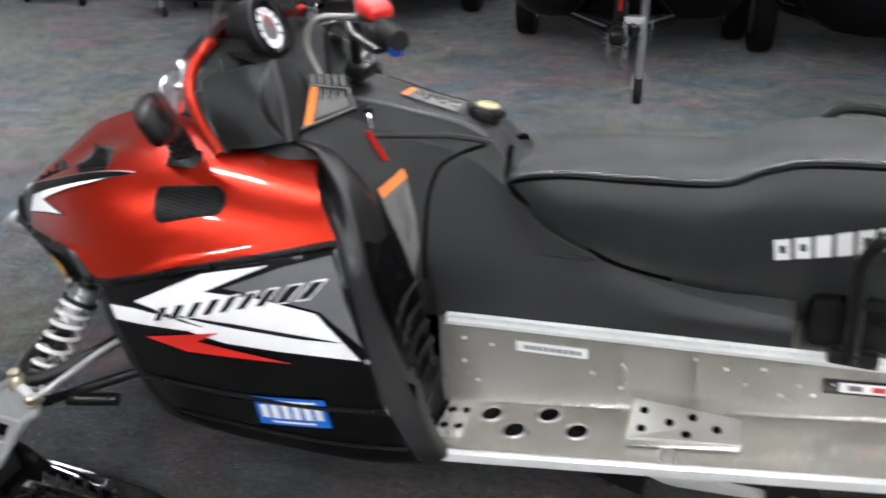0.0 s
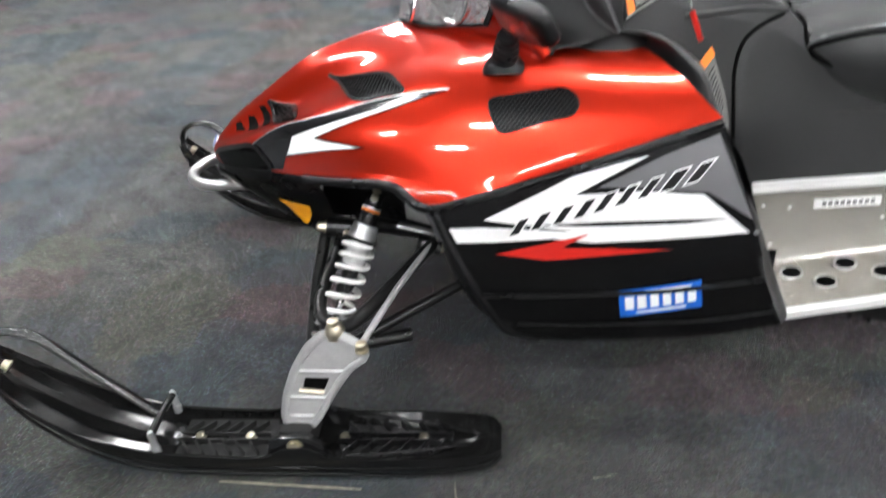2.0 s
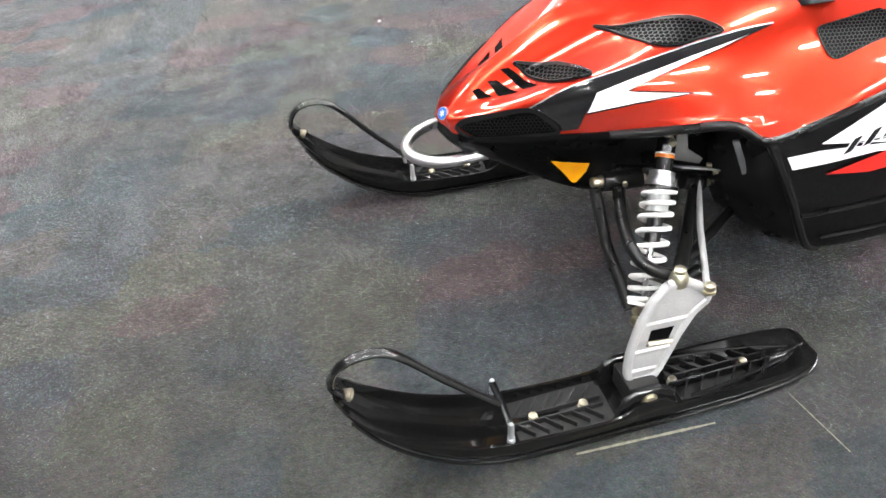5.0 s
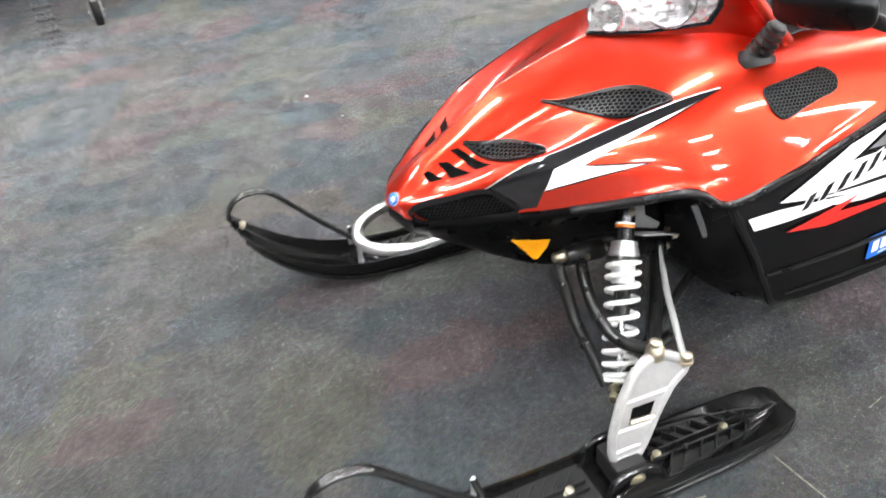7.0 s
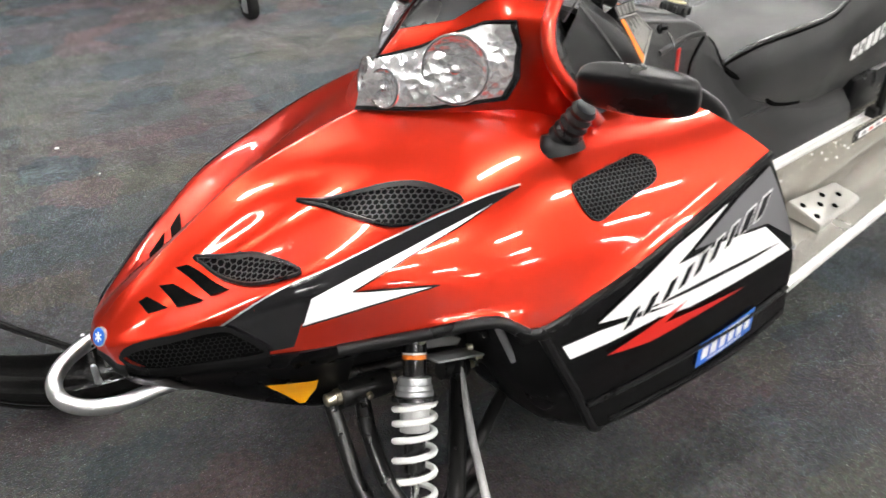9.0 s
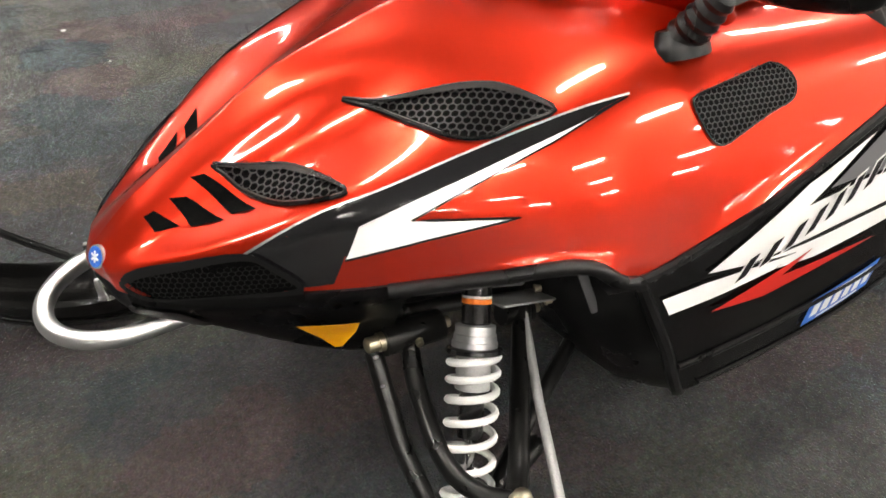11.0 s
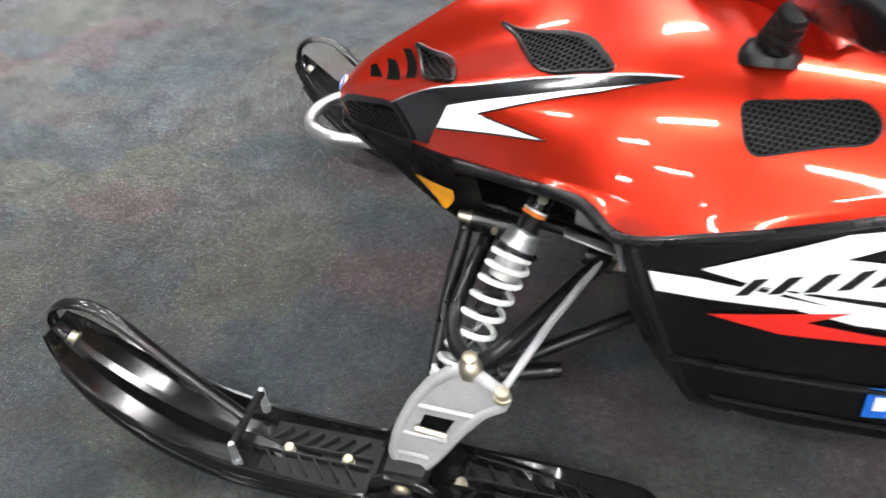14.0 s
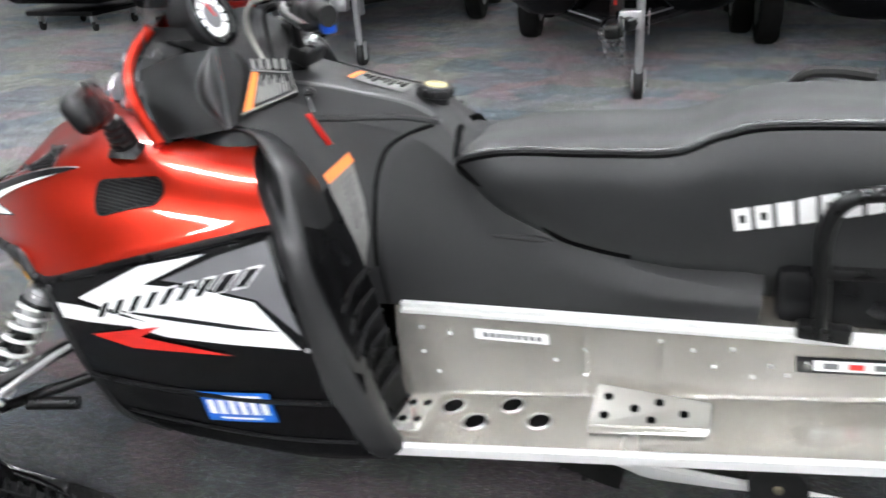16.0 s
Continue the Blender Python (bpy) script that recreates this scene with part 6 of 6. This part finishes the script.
for yl, k in ((-0.100, 1.0), (0.110, 1.0), (-0.034, 0.58), (0.036, 0.58)):
    zl = 0.885 if k == 1.0 else 0.850
    at = POD_TREE.ray_cast(Vector((0.2, yl, zl)), Vector((1, 0, 0)))[0]
    m = aim((at.x - 0.014, yl, zl), (at.x - 0.5, yl * 5.5, zl + 0.135)) @ Matrix.Scale(k, 4)
    part("projector", lathe([(0.060, -0.004), (0.0605, 0.006), (0.056, 0.007), (0.044, -0.002), (0.028, -0.003), (0.014, -0.006)], m, 32), REFLECTOR, lamp, "round chrome projector bowl")
    part("bowl_rim", tube([tuple(m @ Vector((0.0575 * math.cos(a), 0.0575 * math.sin(a), 0.007))) for a in np.linspace(0, 2 * math.pi, 33)], 0.0016, 6), EDGE_GREY, lamp)
    part("bulb_cap", lathe([(0.009, 0.0), (0.008, 0.010), (0.004, 0.013)], m, 16), CHROME, lamp)
scoop = [(-0.060, 0.955), (-0.085, 0.992), (-0.06, 1.012), (0.06, 1.012), (0.085, 0.992), (0.060, 0.955), (0.0, 0.935)]
part("pod_scoop", on_pod(scoop, lambda y, z, d: 0.004), SATIN_BLACK, pod, "black panel on top of the nacelle")
for s in (-1, 1):
    bolt((0.690, s * 0.050, 0.962), (0.3, s * 0.06, 1.3), 0.005, 0.004, pod, mat=SATIN_BLACK)


# ---- what stands round it ----
def boat_trailer(x, y, turn, links=5, jack_x=0.13):
    """A boat on a trailer, its coupler at (x, y), running away along its own +y."""
    T = thing("boat_trailer", (x, y, 0), "black boat trailer with a galvanised jack, carrying a black boat", "trailer", "boats on trailers")
    M = pose(x, y, 0, 0, 0, turn)

    def put(name, bm, mat, parent=None, label=""):
        bmesh.ops.transform(bm, matrix=M, verts=bm.verts)
        return part(name, bm, mat, parent or T, label)

    coupler = put("coupler", box((0.085, 0.22, 0.075), pose(0, 0.02, 0.455), 0.022, seg=3), TUBE_BLACK, label="black coupler")
    put("latch", tube([(0.02, -0.02, 0.49), (0.02, 0.06, 0.53), (0.02, 0.13, 0.50)], 0.010, 8), CHROME, coupler)
    put("tongue", box((0.08, 1.25, 0.09), pose(0, 0.70, 0.44), 0.006), TUBE_BLACK)
    for s in (-1, 1):
        put("frame_rail", tube([(s * 0.04, 0.18, 0.44), (s * 0.41, 0.85, 0.435), (s * 0.74, 1.60, 0.42), (s * 0.78, 5.6, 0.42)], 0.042, 8), TUBE_BLACK, label="black steel frame rail")
        put("rail_stripe", tube([(s * 0.075, 0.17, 0.470), (s * 0.440, 0.82, 0.465), (s * 0.775, 1.58, 0.450), (s * 0.815, 4.2, 0.450)], 0.006, 6), STEEL)
        for yy in (2.20, 3.10):
            wheel = put("wheel", lathe([(0.10, -0.07), (0.19, -0.08), (0.255, -0.07), (0.270, -0.04), (0.270, 0.04), (0.255, 0.07), (0.19, 0.08), (0.10, 0.07)], pose(s * 0.80, yy, 0.270, 0, 90, 0), 32), RUBBER, label="black trailer wheel")
            put("rim", lathe([(0.04, -0.088), (0.13, -0.080), (0.15, -0.072), (0.15, 0.072), (0.13, 0.080), (0.04, 0.088)], pose(s * 0.80, yy, 0.270, 0, 90, 0), 24), STEEL, wheel)
        put("fender", box((0.26, 1.75, 0.03), pose(s * 0.80, 2.65, 0.58), 0.012), TUBE_BLACK)
        put("bunk", box((0.09, 3.2, 0.09), pose(s * 0.40, 3.4, 0.52), 0.01), RUBBER)
    jx = jack_x
    jack = put("jack", lathe([(0.024, 0.20), (0.024, 0.88), (0.028, 0.885), (0.028, 0.90)], pose(jx, 0.28, 0), 16), STEEL, label="galvanised tongue jack")
    put("jack_leg", lathe([(0.019, 0.15), (0.019, 0.40)], pose(jx, 0.28, 0), 16), STEEL, jack)
    put("jack_bracket", box((0.12, 0.09, 0.10), pose(jx * 0.6, 0.28, 0.46), 0.008), STEEL, jack)
    for s in (-1, 1):
        put("caster_fork", box((0.008, 0.055, 0.13), pose(jx + s * 0.034, 0.29, 0.115), 0.003), STEEL, jack)
    put("caster_wheel", lathe([(0.02, -0.026), (0.080, -0.024), (0.086, -0.014), (0.086, 0.014), (0.080, 0.024), (0.02, 0.026)], pose(jx, 0.31, 0.087, 0, 90, 0), 24), RUBBER, jack)
    for s in ((-1, 1) if links < 8 else (-0.9, -0.3, 0.3, 0.9)):
        chain = bmesh.new()
        n = links
        for k in range(n):
            a = math.radians(90 * (k % 2))
            zc = 0.42 - 0.036 * k
            ring = [(s * 0.045 + 0.011 * math.cos(q) * math.cos(a), 0.10 + 0.011 * math.cos(q) * math.sin(a), zc + 0.024 * math.sin(q)) for q in (2 * math.pi * i / 10 for i in range(11))]
            tube(ring, 0.0060, 5, chain, cap=False)
        put("safety_chain", chain, CHROME, label="bright safety chain")
    put("bracket_plate", box((0.006, 0.10, 0.13), pose(jx + 0.045, 0.29, 0.44), 0.002), STEEL, jack)
    put("crank", tube([(jx, 0.28, 0.88), (jx + 0.10, 0.28, 0.88), (jx + 0.10, 0.28, 0.78)], 0.009, 8), STEEL, jack)
    for q in (-1, 1):
        put("axle_nut", lathe([(0.012, 0), (0.012, 0.012), (0.007, 0.016)], pose(jx + q * 0.038, 0.31, 0.087, 0, 90 * q, 0), 12), CHROME, jack)
    bundle = bmesh.new()
    for k in range(16):
        a = 2 * math.pi * k / 16
        at = Vector((-0.02 + 0.055 * math.cos(a), 0.16 + 0.03 * math.sin(2 * a), 0.400 + 0.055 * math.sin(a)))
        m = Matrix.Translation(at) @ Euler((1.2 * k, 0.9 * k, 0.4 * k)).to_matrix().to_4x4()
        tube([tuple(m @ Vector((0.012 * math.cos(c), 0.020 * math.sin(c), 0))) for c in (2 * math.pi * i / 9 for i in range(10))], 0.0050, 5, bundle, cap=False)
    put("chain_bundle", bundle, CHROME, label="bright safety chain bunched at the coupler")
    put("winch_strap", box((0.016, 0.004, 0.42), pose(0.0, 0.10, 0.76, 14, 0, 0), 0.001), RED_VINYL, label="red winch strap")
    hull = []
    # Stations below u = 0 lie out of view, added to shade the floor.
    for u, keel, chine, deck in ((-0.14, 0.01, 0.03, 0.10), (-0.07, 0.02, 0.20, 0.45), (0.0, 0.02, 0.34, 0.62), (0.05, 0.03, 0.58, 0.78), (0.12, 0.03, 0.72, 0.88), (0.3, 0.03, 0.76, 0.96), (0.6, 0.03, 0.80, 1.08), (1.0, 0.03, 0.85, 1.15)):
        yy = 0.40 + 5.5 * u
        zk = 0.36 + 0.16 * (1 - u) ** 40 if u >= 0 else 0.52 - 5 * u
        zc = 0.46 + 0.16 * (1 - u) ** 40 if u >= 0 else zk + 0.08
        zd = 1.42 + 0.12 * (1 - u)
        hull.append([(0, yy, zk), (keel + 0.3 * chine, yy, zk + 0.05), (chine, yy, zc), (0.5 * (chine + deck) + 0.02, yy, 0.5 * (zc + zd)), (deck, yy, zd), (deck * 0.9, yy, zd + 0.03), (0, yy, zd + 0.02)])
    half = loft_points(np.array(hull).transpose(1, 0, 2).tolist(), 40, 24)
    g = np.array(half)
    other = g[1:-1][::-1].copy()
    other[..., 0] *= -1
    put("hull", sheet(np.concatenate([other, g])), HULL, label="black fibreglass boat hull")
    put("tongue_label", box((0.004, 0.10, 0.055), pose(0.043, 0.22, 0.45), 0.001), WHITE, label="white notice on the tongue")
    put("marker_lamp", box((0.03, 0.09, 0.04), pose(0.33, 0.72, 0.485, 0, 0, -28), 0.006), AMBER, label="amber marker lamp")
    put("winch_post", box((0.07, 0.09, 0.30), pose(0, 0.32, 0.62, -12, 0, 0), 0.008), TUBE_BLACK)
    return T


boat_trailer(1.20, 2.72, 6)
boat_trailer(-1.09, 3.40, 8, 12, 0.29)
boat_trailer(2.98, 2.50, 6)


def cart(x, y, turn):
    T = thing("boat_cart", (x, y, 0), "low black cart on four swivel casters", "cart", "carts")
    M = pose(x, y, 0, 0, 0, turn)
    for name, bm, mat in (("deck", box((1.05, 0.75, 0.05), pose(0, 0, 0.20), 0.008), TUBE_BLACK),
                          ("load", box((1.5, 1.1, 0.60), pose(0.0, 0.1, 0.60), 0.12, seg=4), HULL)):
        bmesh.ops.transform(bm, matrix=M, verts=bm.verts)
        part(name, bm, mat, T)
    for a in (-0.42, 0.42):
        for b in (-0.28, 0.28):
            w = lathe([(0.015, -0.018), (0.052, -0.018), (0.058, -0.010), (0.058, 0.010), (0.052, 0.018), (0.015, 0.018)], pose(a, b, 0.059, 0, 90, 25), 20)
            bmesh.ops.transform(w, matrix=M, verts=w.verts)
            c = part("caster", w, RUBBER, T, "small caster with a steel fork")
            f = box((0.05, 0.06, 0.10), pose(a, b, 0.125), 0.006)
            bmesh.ops.transform(f, matrix=M, verts=f.verts)
            part("fork", f, STEEL, c)


cart(-3.05, 5.05, 6)
cart(-5.2, 5.4, -4)

# wear on the carpet
PALE = material("pale_scuff", (0.17, 0.155, 0.12), 0.8, var=0.6, scale=60, fine=0.6, fine_scale=300)
DARK_SCUFF = material("dark_scuff", (0.008, 0.008, 0.009), 0.9, var=0.6, scale=60)
for mat, a, b, w in ((PALE, (0.114, -0.666), (0.44, -0.672), 0.013), (PALE, (0.640, -0.645), (0.672, -0.82), 0.005), (PALE, (0.93, -0.62), (0.985, -0.605), 0.003),
                    (DARK_SCUFF, (-0.145, 1.811), (0.048, 1.793), 0.012), (DARK_SCUFF, (-0.753, 2.368), (-0.715, 2.254), 0.014), (DARK_SCUFF, (0.98, 2.50), (1.19, 2.505), 0.014)):
    d = (Vector(b) - Vector(a)).normalized()
    n = Vector((-d.y, d.x)) * w / 2
    bm = bmesh.new()
    L, R = [], []
    for k in range(25):
        p = Vector(a).lerp(Vector(b), k / 24)
        j = 0.35 + 0.65 * abs(noise.noise(Vector((p.x * 40, p.y * 40, 3))))
        L.append(bm.verts.new((p.x + n.x * j, p.y + n.y * j, 0.0042)))
        R.append(bm.verts.new((p.x - n.x * j, p.y - n.y * j, 0.0042)))
    for k in range(24):
        bm.faces.new((L[k], L[k + 1], R[k + 1], R[k]))
    tagged(part("floor_scratch", bm, mat), "pale tape residue scuffed into the carpet" if mat is PALE else "short dark scuff line on the carpet", "floor mark")
bm = bmesh.new()
bmesh.ops.create_circle(bm, cap_ends=True, segments=9, radius=0.010, matrix=pose(0.10, 1.92, 0.005))
tagged(part("lint", bm, WHITE), "small white scrap of lint on the carpet", "lint")
bm = bmesh.new()
bmesh.ops.create_circle(bm, cap_ends=True, segments=7, radius=0.005, matrix=pose(0.20, 1.62, 0.005))
tagged(part("lint", bm, WHITE), "tiny white scrap of lint on the carpet", "lint")
